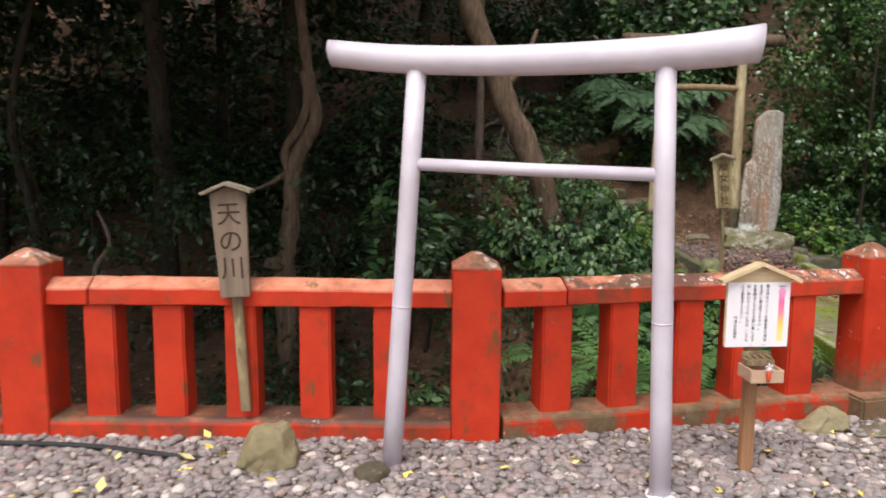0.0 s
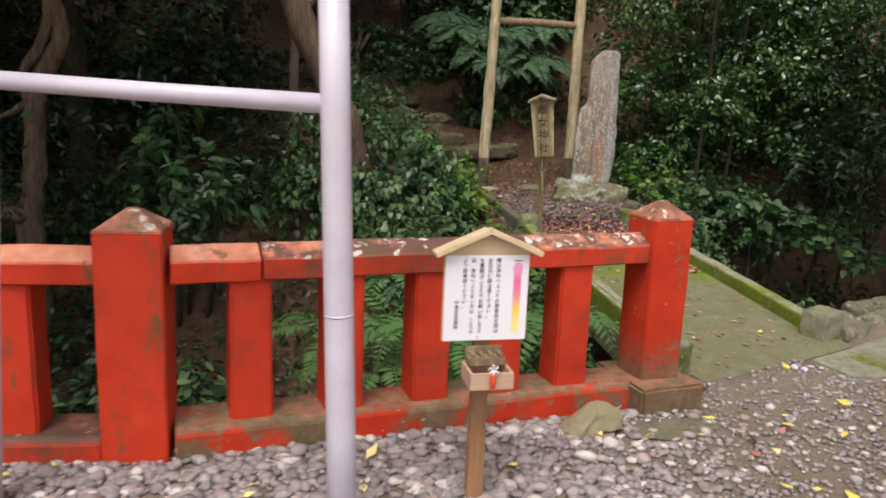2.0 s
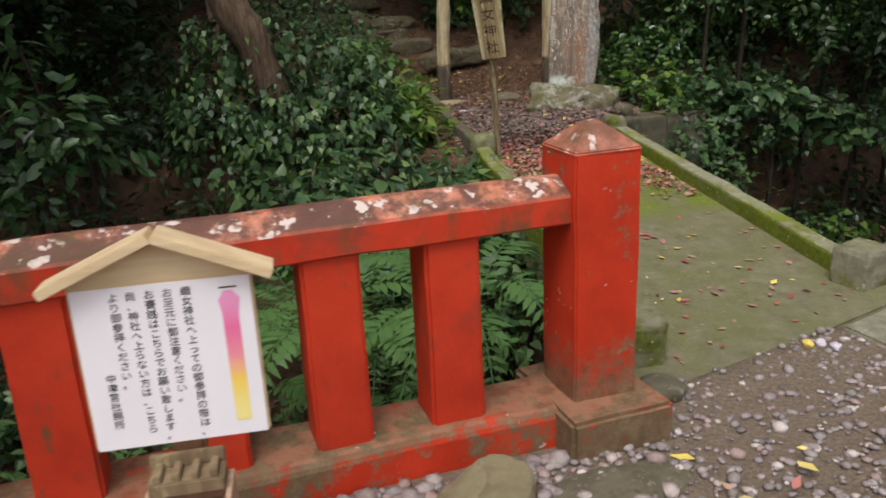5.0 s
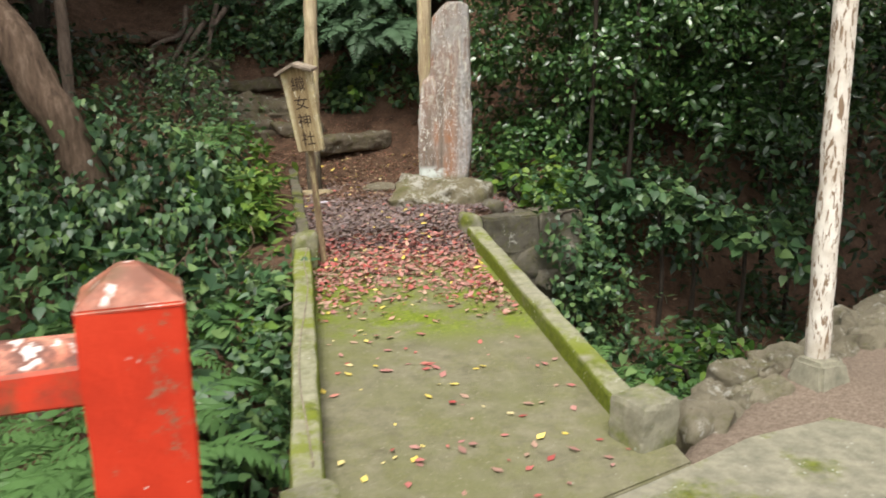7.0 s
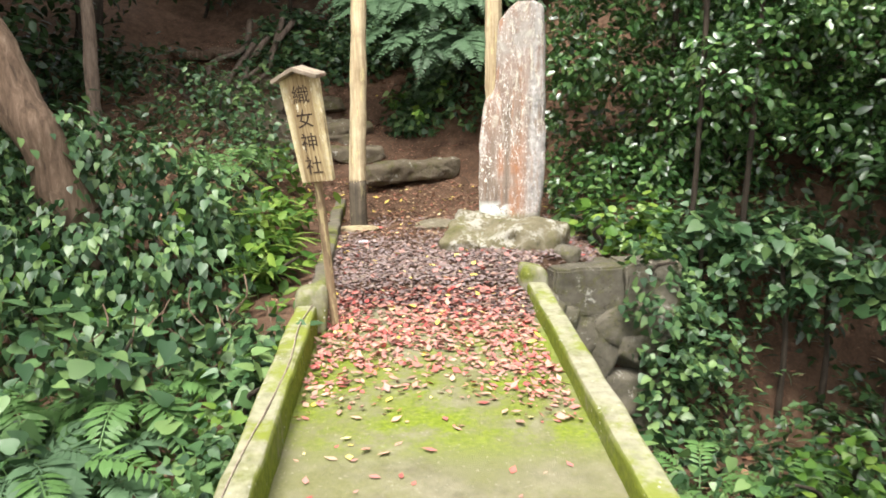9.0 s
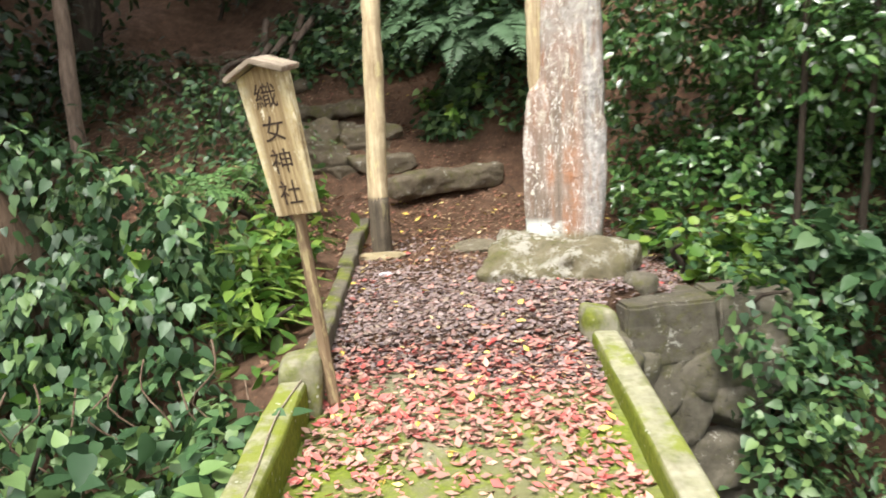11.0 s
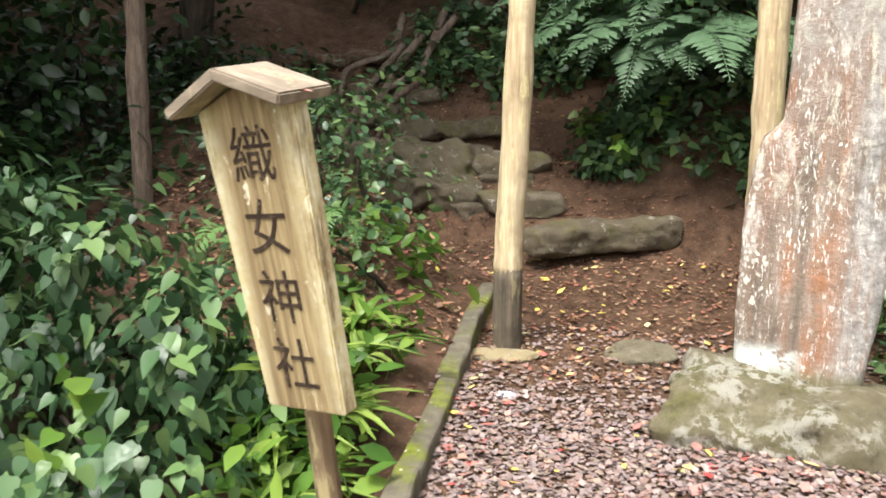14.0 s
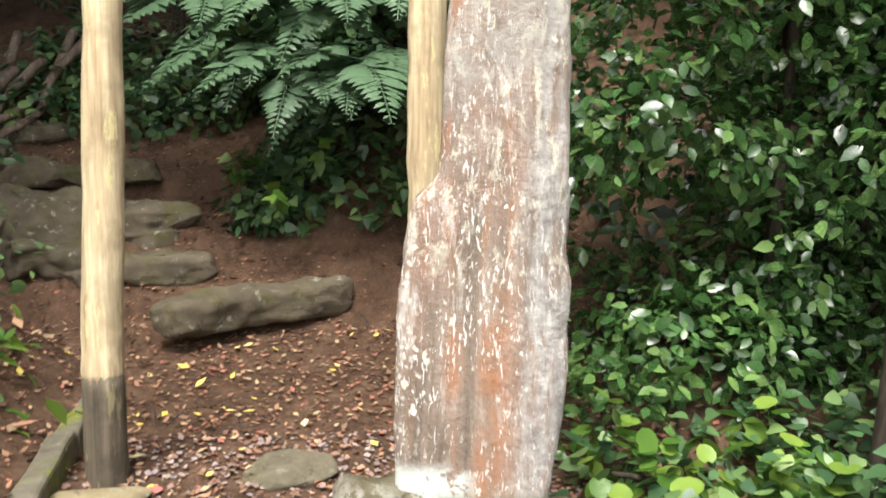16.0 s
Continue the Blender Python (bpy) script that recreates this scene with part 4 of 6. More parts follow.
part("top_beam", placed(kas, T0), PIPE, torii, "", True)
part("tie_beam", placed(tube([(-0.34, 3.13, 1.438), (0.19, 3.02, 1.42), (0.7, 2.866, 1.408)], [0.029, 0.029, 0.029], 22), T0), PIPE, torii, "", True)


# ---- roofed sign boards ----
def roofed_board(name, m, board, w_top, w_bot, tall, thick, pole_len, pole_w, roof_mat, board_mat, pole_mat, label, text, ink, text_size, spacing, roof_w, foot=None, raise_text=0.0):
    """Board with its foot at the local origin, facing local -y, and a pole below it."""
    r = root(name, m, label, "sign")
    bm = bmesh.new()
    out = [(-w_bot / 2, 0), (w_bot / 2, 0), (w_top / 2, tall), (0, tall + 0.035), (-w_top / 2, tall)]
    f = bm.faces.new([bm.verts.new((x, -thick / 2, z)) for x, z in out])
    g = bmesh.ops.extrude_face_region(bm, geom=[f])
    for v in g["geom"]:
        if isinstance(v, bmesh.types.BMVert):
            v.co.y += thick
    bmesh.ops.recalc_face_normals(bm, faces=bm.faces[:])
    bmesh.ops.bevel(bm, geom=bm.edges[:], offset=0.003, segments=2, affect="EDGES")
    b = part("board", bm, board_mat, r)
    for s in (-1, 1):
        slope = math.atan2(0.045, roof_w / 2)
        slat = box(0, 0, 0, roof_w / 2 / math.cos(slope) + 0.006, thick + 0.075, 0.018, 0.003)
        slat.transform(Matrix.Translation((s * roof_w / 4, -0.006, tall + 0.028)) @ Matrix.Rotation(s * slope, 4, "Y"))
        part("roof_slat", slat, roof_mat, r, "sloping roof slat")
    if pole_len:
        if foot:
            pa, pb = Vector(foot), m @ Vector((0, thick * 0.5 + 0.014, 0.25))
            pl = tube([pa, pa.lerp(pb, .5), pb], [pole_w / 2, pole_w / 2.1, pole_w / 2.1], 8, 0.12, 2, fine=4)
            pl.transform(m.inverted())
            part("pole", pl, pole_mat, r, "thin weathered pole")
        else:
            part("pole", box(0, thick * 0.5 + 0.012, -pole_len / 2 + 0.1, pole_w, 0.03, pole_len + 0.2, 0.005, wobble=0.002), pole_mat, r, "thin square pole")
    lettering("writing", text, text_size, ink, b, Matrix.Translation((0, -thick / 2 - 0.0012, tall - 0.045 + raise_text)) @ Matrix.Rotation(radians(90), 4, "X"), "black brush-written characters", spacing)
    return r


roofed_board("name_sign", pose(-1.246, 3.448, 0.757, -1, -3.2, 1), None, 0.178, 0.145, 0.52, 0.028, 0.6, 0.052, SIGN_ROOF, SIGN_GREY, POLE_WOOD,
             "grey wooden name board with small roof on the red fence", "天\nの\n川", INK_OLD, 0.125, 1.08, 0.245)
roofed_board("name_sign", pose(2.463, 7.27, 0.912, 8, -5.5, -18), None, 0.195, 0.16, 0.47, 0.032, 0.75, 0.045, SIGN_ROOF, SIGN_RIMMED, POLE_WOOD,
             "lichened yellowish wooden name board, small roof, leaning pole", "織\n女\n神\n社", INK_WORN, 0.09, 1.2, 0.225, (2.495, 7.4, 0.15), 0.016)

# ---- notice with offering box ----
notice = root("notice_board", pose(1.232, 3.12, 0, 0, 0, 5), "white laminated notice under a small pine roof on a wooden post", "notice board")
part("post", box(0, 0.03, 0.42, 0.058, 0.045, 1.0, 0.004, wobble=0.002), FRESH_POST, notice, "brown pine post")
back = part("backboard", box(0, 0, 0.775, 0.3, 0.016, 0.315, 0.002), FRESH, notice)
gable = bmesh.new()
f = gable.faces.new([gable.verts.new((x, -0.008, z)) for x, z in ((-0.15, 0.93), (0.15, 0.93), (0, 0.985))])
g = bmesh.ops.extrude_face_region(gable, geom=[f])
for v in g["geom"]:
    if isinstance(v, bmesh.types.BMVert):
        v.co.y += 0.016
bmesh.ops.recalc_face_normals(gable, faces=gable.faces[:])
part("gable", gable, FRESH, notice)
for s in (-1, 1):
    slat = box(0, 0, 0, 0.2, 0.062, 0.018, 0.002)
    slat.transform(Matrix.Translation((s * 0.094, -0.012, 0.963)) @ Matrix.Rotation(s * radians(23.5), 4, "Y"))
    part("roof_slat", slat, FRESH, notice, "fresh pine roof slat")
sheet = part("sheet", box(0, -0.0105, 0.767, 0.292, 0.003, 0.3, 0.0008), PAPER, notice, "white laminated paper sheet")
COLUMNS = ((0.039, 0.0, "織女神社へ上っての御参拝の際は、"), (0.009, 0.0, "お足元に御注意ください。"), (-0.02, 0.0, "お賽銭はこちらでお願い致します。"),
           (-0.05, 0.0, "尚、神社へ上らない方は、こちら"), (-0.078, 0.0, "より御参拝ください。"), (-0.104, -0.145, "中津宮社務所"))
for x, dz, line in COLUMNS:
    lettering("writing", "\n".join(line), 0.0178, INK, sheet, Matrix.Translation((x, -0.0126, 0.907 + dz)) @ Matrix.Rotation(radians(90), 4, "X"), "column of black brush writing", 1.0, 0.0003)
ribbon_mat = Mat("printed_pink_to_yellow_ribbon", 0.35, 0.4)
sp = ribbon_mat.n.new("ShaderNodeSeparateXYZ")
ribbon_mat.l.new(ribbon_mat.co, sp.inputs[0])
RIBBON = ribbon_mat.color(ribbon_mat.ramp(ribbon_mat.mask(sp.outputs["Z"], 0.64, 0.9), (0.0, (0.9, 0.78, 0.3)), (0.25, (0.9, 0.62, 0.12)), (0.5, (0.85, 0.3, 0.35)), (0.8, (0.82, 0.16, 0.36)), (1.0, (0.85, 0.35, 0.6)))).m
rib = bmesh.new()
f = rib.faces.new([rib.verts.new((x, -0.0128, z)) for x, z in ((0.094, 0.645), (0.12, 0.645), (0.121, 0.85), (0.126, 0.878), (0.114, 0.893), (0.1, 0.893), (0.09, 0.876), (0.094, 0.85))])
part("printed_ribbon", rib, RIBBON, sheet, "printed pink and yellow paper streamer")
rodm = box(0.108, -0.0132, 0.899, 0.03, 0.001, 0.0025, 0)
part("printed_rod", rodm, INK_OLD, sheet)
# small offering box on the post
bx = bmesh.new()
for cx, cy, sx, sy in ((0, -0.135, 0.15, 0.01), (0, -0.005, 0.15, 0.01), (-0.07, -0.07, 0.01, 0.12), (0.07, -0.07, 0.01, 0.12)):
    box(cx, cy, 0.513, sx, sy, 0.058, 0.0015, bm=bx)
box(0, -0.07, 0.489, 0.14, 0.125, 0.01, 0.001, bm=bx)
obox = part("offering_box", bx, BOX_WOOD, notice, "small open wooden offering box")
part("coin_block", box(0, -0.04, 0.557, 0.13, 0.06, 0.028, 0.003), POLE_WOOD, obox, "slatted wooden lid block")
part("lid_rim", box(0, -0.012, 0.584, 0.13, 0.012, 0.026, 0.002), POLE_WOOD, obox)
for i in range(4):
    part("slat", box(-0.048 + i * 0.032, -0.042, 0.577, 0.014, 0.05, 0.014, 0.002), POLE_WOOD, obox)
CHARM = litter("red_charm", (0.6, 0.03, 0.02), (0.66, 0.08, 0.03))
charm = rock(0.011, 0.01, 0.03, 3, 2, 0.2)
charm.transform(Matrix.Translation((0.0, -0.148, 0.52)))
part("charm", charm, CHARM, obox, "small red charm tied with white cord", True)
knot = bmesh.new()
for i in range(6):
    a = 0.5 + i * 1.05
    tube([(0, -0.147, 0.556), (0.015 * math.cos(a), -0.152, 0.559 + 0.016 * math.sin(a)), (0.02 * math.cos(a + .4), -0.149, 0.554 + 0.024 * math.sin(a + .4))], [0.0034, 0.003, 0.002], 6, bm=knot)
part("cord", knot, PAPER, obox, "white knotted cord", True)

# ---- wooden torii on the path ----
T2 = (2.8, 9.66, 0.36)
gate = root("torii_gate", pose(*T2), "weathered pale log torii gate at the foot of the steps", "torii gate")
for x, y, z, lean in ((2.335, 9.57, 0.36, 0.07), (3.36, 9.6, 0.38, 0.0)):
    part("pillar", placed(tube([(x, y, z + 0.3), (x + lean * .3, y, z + 0.9), (x + lean * .7, y, z + 1.7), (x + lean, y, z + 2.36)], [0.064, 0.06, 0.058, 0.055], 20, 0.2, x, fine=8), T2), TORII_WOOD, gate, "", True)
    part("footing", placed(tube([(x, y, z - 0.15), (x, y, z + 0.1), (x, y, z + 0.345)], [0.067, 0.066, 0.064], 18, 0.1, x + 2, fine=3), T2), TORII_FOOT, gate, "dark stained sleeve round the foot", True)
part("top_beam", placed(tube([(1.875, 9.5, 2.77), (2.85, 9.59, 2.765), (3.87, 9.68, 2.775)], [0.075, 0.073, 0.078], 18, 0.1, 7, fine=5), T2), BARK, gate, "brown bark-covered beam", True)
part("tie_beam", placed(tube([(2.38, 9.57, 2.2), (2.85, 9.585, 2.205), (3.37, 9.6, 2.19)], [0.04, 0.042, 0.04], 14, 0.1, 9, fine=4), T2), POLE_WOOD, gate, "", True)

# ---- standing stone ----
stele = bmesh.new()
LEFT = ([0, .3, .6, .84, .87, .9, 1.2, 1.34, 1.42, 1.47], [-.215, -.215, -.2, -.175, -.13, -.112, -.1, -.085, -.03, .04])
RIGHT = ([0, .3, .6, .9, 1.2, 1.42, 1.45, 1.47], [.205, .225, .228, .226, .222, .212, .2, .14])
rows_n, ring_n = 90, 48
grid = []
for i in range(rows_n + 1):
    z = 1.47 * i / rows_n
    xl, xr = np.interp(z, *LEFT), np.interp(z, *RIGHT)
    cx, hw = (xl + xr) / 2, (xr - xl) / 2
    hd = 0.075 - 0.02 * z / 1.47
    ring = []
    for k in range(ring_n):
        a = 2 * math.pi * k / ring_n
        c, s = math.cos(a), math.sin(a)
        px = cx + hw * math.copysign(abs(c) ** 0.35, c)
        py = hd * math.copysign(abs(s) ** 0.5, s)
        v = Vector((px, py, z))
        v += noise.noise_vector(Vector((px * 5, py * 5, z * 2.2))) * 0.018 + noise.noise_vector(Vector((px * 20, py * 20, z * 8))) * 0.009 + noise.noise_vector(Vector((px * 60, py * 60, z * 25))) * 0.003
        ring.append(stele.verts.new(v))
    grid.append(ring)
for r0, r1 in zip(grid, grid[1:]):
    for k in range(ring_n):
        stele.faces.new((r0[k], r0[(k + 1) % ring_n], r1[(k + 1) % ring_n], r1[k]))
stele.faces.new(grid[-1])
stele.faces.new(grid[0][::-1])
bmesh.ops.triangulate(stele, faces=[f for f in stele.faces if len(f.verts) > 4])
st = finish("standing_stone", stele, STELE, True)
st.matrix_world = pose(3.452, 9.06, 0.445, 0, 0.6, -7)
tagged(st, "tall rust-brown standing stone slab with white lichen", "monument")
plinth = block(0.78, 0.5, 0.36, 3.4, 5, 12.0, 0.068, 7)
pl_ob = finish("boulder", plinth, BASE_STONE, True)
pl_ob.matrix_world = pose(3.42, 8.93, 0.3, 0, 0.0, -5)
tagged(pl_ob, "mossy rough stone base under the standing stone", "stone base")

# ---- post on a stone footing ----
pp = root("post", pose(4.66, 5.42, 0.0), "flaking whitish log post on a tapered stone footing", "post")
part("shaft", tube([(0, 0, 0.1), (0.0, 0, 0.6), (0.0, 0.01, 1.2), (0.0, 0.02, 2.6)], [0.051, 0.05, 0.047, 0.043], 16, 0.12, 3, fine=5), PILLAR_WOOD, pp, "", True)
part("footing", box(0, -0.03, 0.0, 0.28, 0.26, 0.3, 0.016, 20, 0.55, wobble=0.012, seed=8), SLAB, pp, "tapered stone footing")


# ---- loose stones ----
def loose(name, x, y, z, sx, sy, sz, turn, seed, mat, label, lump=0.35, flat=0.1, tilt=0):
    ob = finish(name, rock(sx * 1.08, sy * 1.08, sz * 1.08, seed, 4, lump * 0.7, flat, 10), mat, True)
    ob.matrix_world = pose(x, y, z, tilt, 0, turn)
    return tagged(ob, label, "rock")


def boulder(x, y, z, sx, sy, sz, turn, seed, pinch, label):
    """Angular boulder with a narrower, broken top."""
    bm = block(sx, sy, sz, seed, 5, 4.0, 0.04, 16)
    for v in bm.verts:
        k = 1 - pinch * (0.5 + v.co.z / sz)
        v.co.x, v.co.y = v.co.x * k + 0.1 * pinch * v.co.z, v.co.y * k
    ob = finish("rock", bm, STONE_PALE, True)
    ob.matrix_world = pose(x, y, z, 0, 0, turn)
    return tagged(ob, label, "rock")


boulder(-1.03, 3.14, 0.075, 0.34, 0.27, 0.28, 12, 2.6, 0.45, "angular yellowish boulder lying on the gravel")
boulder(1.85, 3.69, 0.04, 0.31, 0.19, 0.155, 10, 5.3, 0.42, "low pale angular rock lying against the red fence")
loose("rock", 2.24, 3.71, -0.004, 0.2, 0.1, 0.03, 16, 3.1, EDGE_STONE, "flat grey stone at the foot of the fence", 0.2, 0.2)
loose("rock", 2.53, 4.21, 0.01, 0.1, 0.08, 0.05, 40, 4.1, EDGE_STONE, "small grey stone beside the plinth", 0.3, 0.2)
loose("rock", -0.52, 3.02, 0.02, 0.08, 0.07, 0.05, 40, 5.1, STEP, "small grey stone by the gate foot", 0.3, 0.2)
loose("rock", 3.8, 8.62, 0.29, 0.085, 0.08, 0.07, 0, 6.1, STONE, "small brown stone beside the stone base", 0.3, 0.1)
loose("rock", 2.92, 9.62, 0.335, 0.15, 0.13, 0.045, 20, 7.1, EDGE_STONE, "flat pale stone set in the path", 0.2, 0.1)
loose("rock", 2.35, 9.42, 0.34, 0.14, 0.06, 0.03, 10, 7.7, STONE_PALE, "flat yellowish stone at the gate foot", 0.2, 0.1)
loose("stone_chip", 2.44, 9.0, 0.315, 0.035, 0.028, 0.014, 30, 8.3, PAPER, "small white stone chip on the leafy path", 0.3, 0.1)
for x, y, mat, lab in ((3.196, 4.458, YELLOWLEAF, "small yellow stone lying in the gravel"), (3.243, 4.455, PIPE, "small lilac stone lying in the gravel"), (3.281, 4.412, PIPE, "small lilac-grey stone lying in the gravel")):
    loose("stone_chip", x, y, 0.018, 0.022, 0.018, 0.016, 30 * x, x, mat, lab, 0.3, 0.1)
edge_rand = random.Random(5)
for i in range(72):
    f, row = (i // 2) / 35, i % 2
    x = 4.03 + 1.9 * f + edge_rand.uniform(-.03, .03) - 0.05 * row
    y = float(np.interp(x, [3.9, 4.18, 4.43, 4.9, 5.37, 6.0], [5.03, 5.18, 5.31, 5.63, 5.99, 6.4])) + 0.07 + 0.15 * row + edge_rand.uniform(-.03, .03)
    k = edge_rand.uniform(0.065, 0.12)
    if (x - 4.66) ** 2 + (y - 5.4) ** 2 < 0.03 or (abs(x - 4.66) < 0.16 and y < 5.4):
        continue
    es = finish("edge_stone", block(k * 2.2, k * 1.6, edge_rand.uniform(0.16, 0.24), i + 9.5, 4, 6.0, 0.06, 12), EDGE_STONE)
    es.matrix_world = pose(x, y, -0.075 + 0.05 * f + edge_rand.uniform(-.025, .02), edge_rand.uniform(-10, 10), edge_rand.uniform(-8, 8), 32 + edge_rand.uniform(-25, 25))
    tagged(es, "rough pale broken stone of the gully edge", "rock")

# ---- steps up the slope ----
steps = root("stone_steps", pose(2.4, 11.3, 0.55), "worn uneven stone and log steps up a bare earth slope", "steps")
S0 = (2.4, 11.3, 0.55)


def step_stone(x, y, z, sx, sy, sz, turn, seed, mat=STEP, power=6.0, rough=0.05, tilt=0, label=""):
    bm = block(sx, sy, sz, seed, 5 if sx > 0.6 else 4, power, rough)
    bm.transform(pose(x - S0[0], y - S0[1], z - S0[2], 0, tilt, turn))
    return part("step", bm, mat, steps, label, True)


step_stone(2.64, 10.98, 0.635, 1.0, 0.22, 0.19, 33, 4.4, STEP, 5.0, 0.045, -2.5, "long log-shaped stone step")
step_stone(1.28, 11.68, 0.9, 0.95, 0.62, 0.46, 10, 3.3, rough=0.09)
step_stone(1.52, 11.42, 0.8, 0.5, 0.36, 0.22, 24, 1.3, rough=0.08)
step_stone(1.78, 11.33, 0.68, 0.26, 0.22, 0.16, 40, 9.1, rough=0.06)
step_stone(2.1, 11.36, 0.77, 0.54, 0.26, 0.17, 12, 4.8)
step_stone(1.95, 11.6, 0.88, 0.34, 0.24, 0.12, -8, 2.4)
step_stone(1.9, 11.76, 1.0, 0.64, 0.28, 0.17, 5, 5.6)
step_stone(0.85, 11.75, 1.02, 0.6, 0.45, 0.3, -4, 6.4, rough=0.08)
step_stone(1.5, 12.4, 1.22, 0.62, 0.26, 0.16, 3, 7.3)
step_stone(1.05, 12.42, 1.22, 0.4, 0.28, 0.17, -4, 7.9)
step_stone(0.62, 12.5, 1.3, 0.5, 0.34, 0.2, 6, 6.9, rough=0.07)
step_stone(0.72, 12.85, 1.5, 0.8, 0.3, 0.13, 4, 8.2)
step_stone(0.4, 12.8, 1.55, 1.1, 0.16, 0.11, 3, 2.9, BARK)
step_stone(0.2, 13.2, 1.85, 1.0, 0.16, 0.11, 2, 1.9, BARK)

# ---- trees ----
def tree(name, label, limbs, mat, crown=None):
    base = limbs[0][0][0]
    r = root(name, pose(*base), label, "tree")
    for i, (pts, radii) in enumerate(limbs):
        part("trunk" if i == 0 else "limb", placed(tube(pts, radii, 14 if i == 0 else 9, 0.35, i * 2.7 + base[0], fine=5), base), mat, r, "", True)
    if crown:
        blobs, dens, size, shape, lmat, kw = crown
        ob = foliage("crown", blobs, dens, size, shape, lmat, r, "", **kw)
    return r


tree("tree", "crooked brown tree trunk with a knot at the gully edge",
     [([(-1.83, 7.5, -1.0), (-1.856, 7.5, -0.25), (-1.863, 7.5, 0.27), (-1.798, 7.5, 0.68), (-1.76, 7.5, 1.24), (-1.63, 7.48, 1.52), (-1.525, 7.46, 1.77), (-1.566, 7.45, 2.07), (-1.64, 7.45, 2.6), (-1.85, 7.6, 4.6)],
       [0.12, 0.11, 0.1, 0.085, 0.085, 0.075, 0.065, 0.055, 0.05, 0.04]),
      ([(-1.78, 7.5, 1.1), (-1.83, 7.45, 1.42), (-1.69, 7.42, 1.64), (-1.6, 7.42, 1.9), (-1.64, 7.42, 2.2)], [0.05, 0.045, 0.04, 0.04, 0.03]),
      ([(-1.86, 7.5, 0.28), (-1.95, 7.4, 0.3), (-2.03, 7.36, 0.33)], [0.09, 0.08, 0.05]),
      ([(-1.78, 7.5, 1.25), (-1.95, 7.45, 1.12), (-2.14, 7.4, 1.04)], [0.035, 0.025, 0.012])], BARK,
     ([(-1.9, 7.6, 4.8, 1.6, 1.4, 0.9)], 60, 0.12, OVAL, SHADE_LEAF, {}))
tree("tree", "thick leaning brown trunk beside the steps",
     [([(0.95, 8.2, 0.3), (0.8, 8.05, 0.97), (0.65, 8.0, 1.36), (0.37, 8.0, 1.94), (0.09, 8.0, 2.63), (-0.15, 7.95, 3.4), (-0.4, 8.0, 5.0)], [0.16, 0.14, 0.135, 0.125, 0.12, 0.11, 0.09]),
      ([(0.3, 8.05, 2.05), (0.55, 8.1, 2.3), (0.7, 8.2, 2.7)], [0.05, 0.035, 0.02])], BARK,
     ([(-1.6, 8.8, 5.4, 1.5, 1.5, 0.9)], 60, 0.12, OVAL, SHADE_LEAF, {}))
tree("sapling", "slim straight bare sapling trunk", [([(0.14, 10.05, 0.2), (0.15, 10.05, 0.9), (0.16, 10.05, 1.6), (0.17, 10.05, 2.6), (0.16, 10.05, 4.4)], [0.06, 0.056, 0.052, 0.046, 0.038])], ROOT,
     ([(0.1, 10.2, 5.2, 0.6, 0.6, 0.5)], 60, 0.11, OVAL, SHADE_LEAF, {}))
tree("sapling", "thin dark leaning sapling in the gully",
     [([(-4.7, 8.2, -0.8), (-4.75, 8.2, 0.5), (-4.95, 8.2, 1.8), (-4.5, 8.2, 3.4)], [0.07, 0.06, 0.05, 0.03])], BARK_DARK)
tree("sapling", "twisted thin pale stem in the gully", [([(-3.3, 6.6, -0.9), (-3.32, 6.6, 0.0), (-3.4, 6.6, 0.35), (-3.25, 6.6, 0.6), (-3.35, 6.6, 0.9)], [0.03, 0.025, 0.025, 0.02, 0.01])], ROOT)

troot = random.Random(11)
# Crowns sit above view to block the sky; far-right trees are unseen, for shade.
for i, (x, y) in enumerate(((-6.5, 10.5), (-3.6, 11.5), (-0.9, 12.2), (0.2, 15.4), (4.4, 15.2), (7.6, 16.2), (10.6, 13.2), (-9.0, 9.0), (-5.2, 14.5), (2.2, 16.0), (10.5, 8.0), (-2.0, 15.5), (-6.0, 7.6), (-3.6, 8.9), (-2.2, 10.0), (11.0, 8.8), (10.8, 6.8), (-8.5, 6.2))):
    z = at_ground(x, y) - 0.2
    lean = troot.uniform(-0.5, 0.5)
    pts = [(x, y, z), (x + lean * .3, y, z + 1.3), (x + lean, y - .3, z + 3.0), (x + lean * 1.2, y - .6, z + 5.0)]
    crown = [(x + lean + troot.uniform(-1.4, 1.4), y - 0.8 + troot.uniform(-1.4, 1.0), max(z + 4.2, 4.4) + troot.uniform(0, 1.6), troot.uniform(1.3, 2.0), troot.uniform(1.3, 2.0), troot.uniform(0.8, 1.2)) for _ in range(5)]
    tree("tree", "dark-leaved evergreen tree on the wooded slope", [(pts, [0.16, 0.13, 0.11, 0.07])], BARK_DARK, (crown, 32, 0.25, FLAT, SHADE_LEAF, {"wide": 1.4}))

# gnarled roots beside the upper steps
groot = random.Random(2)
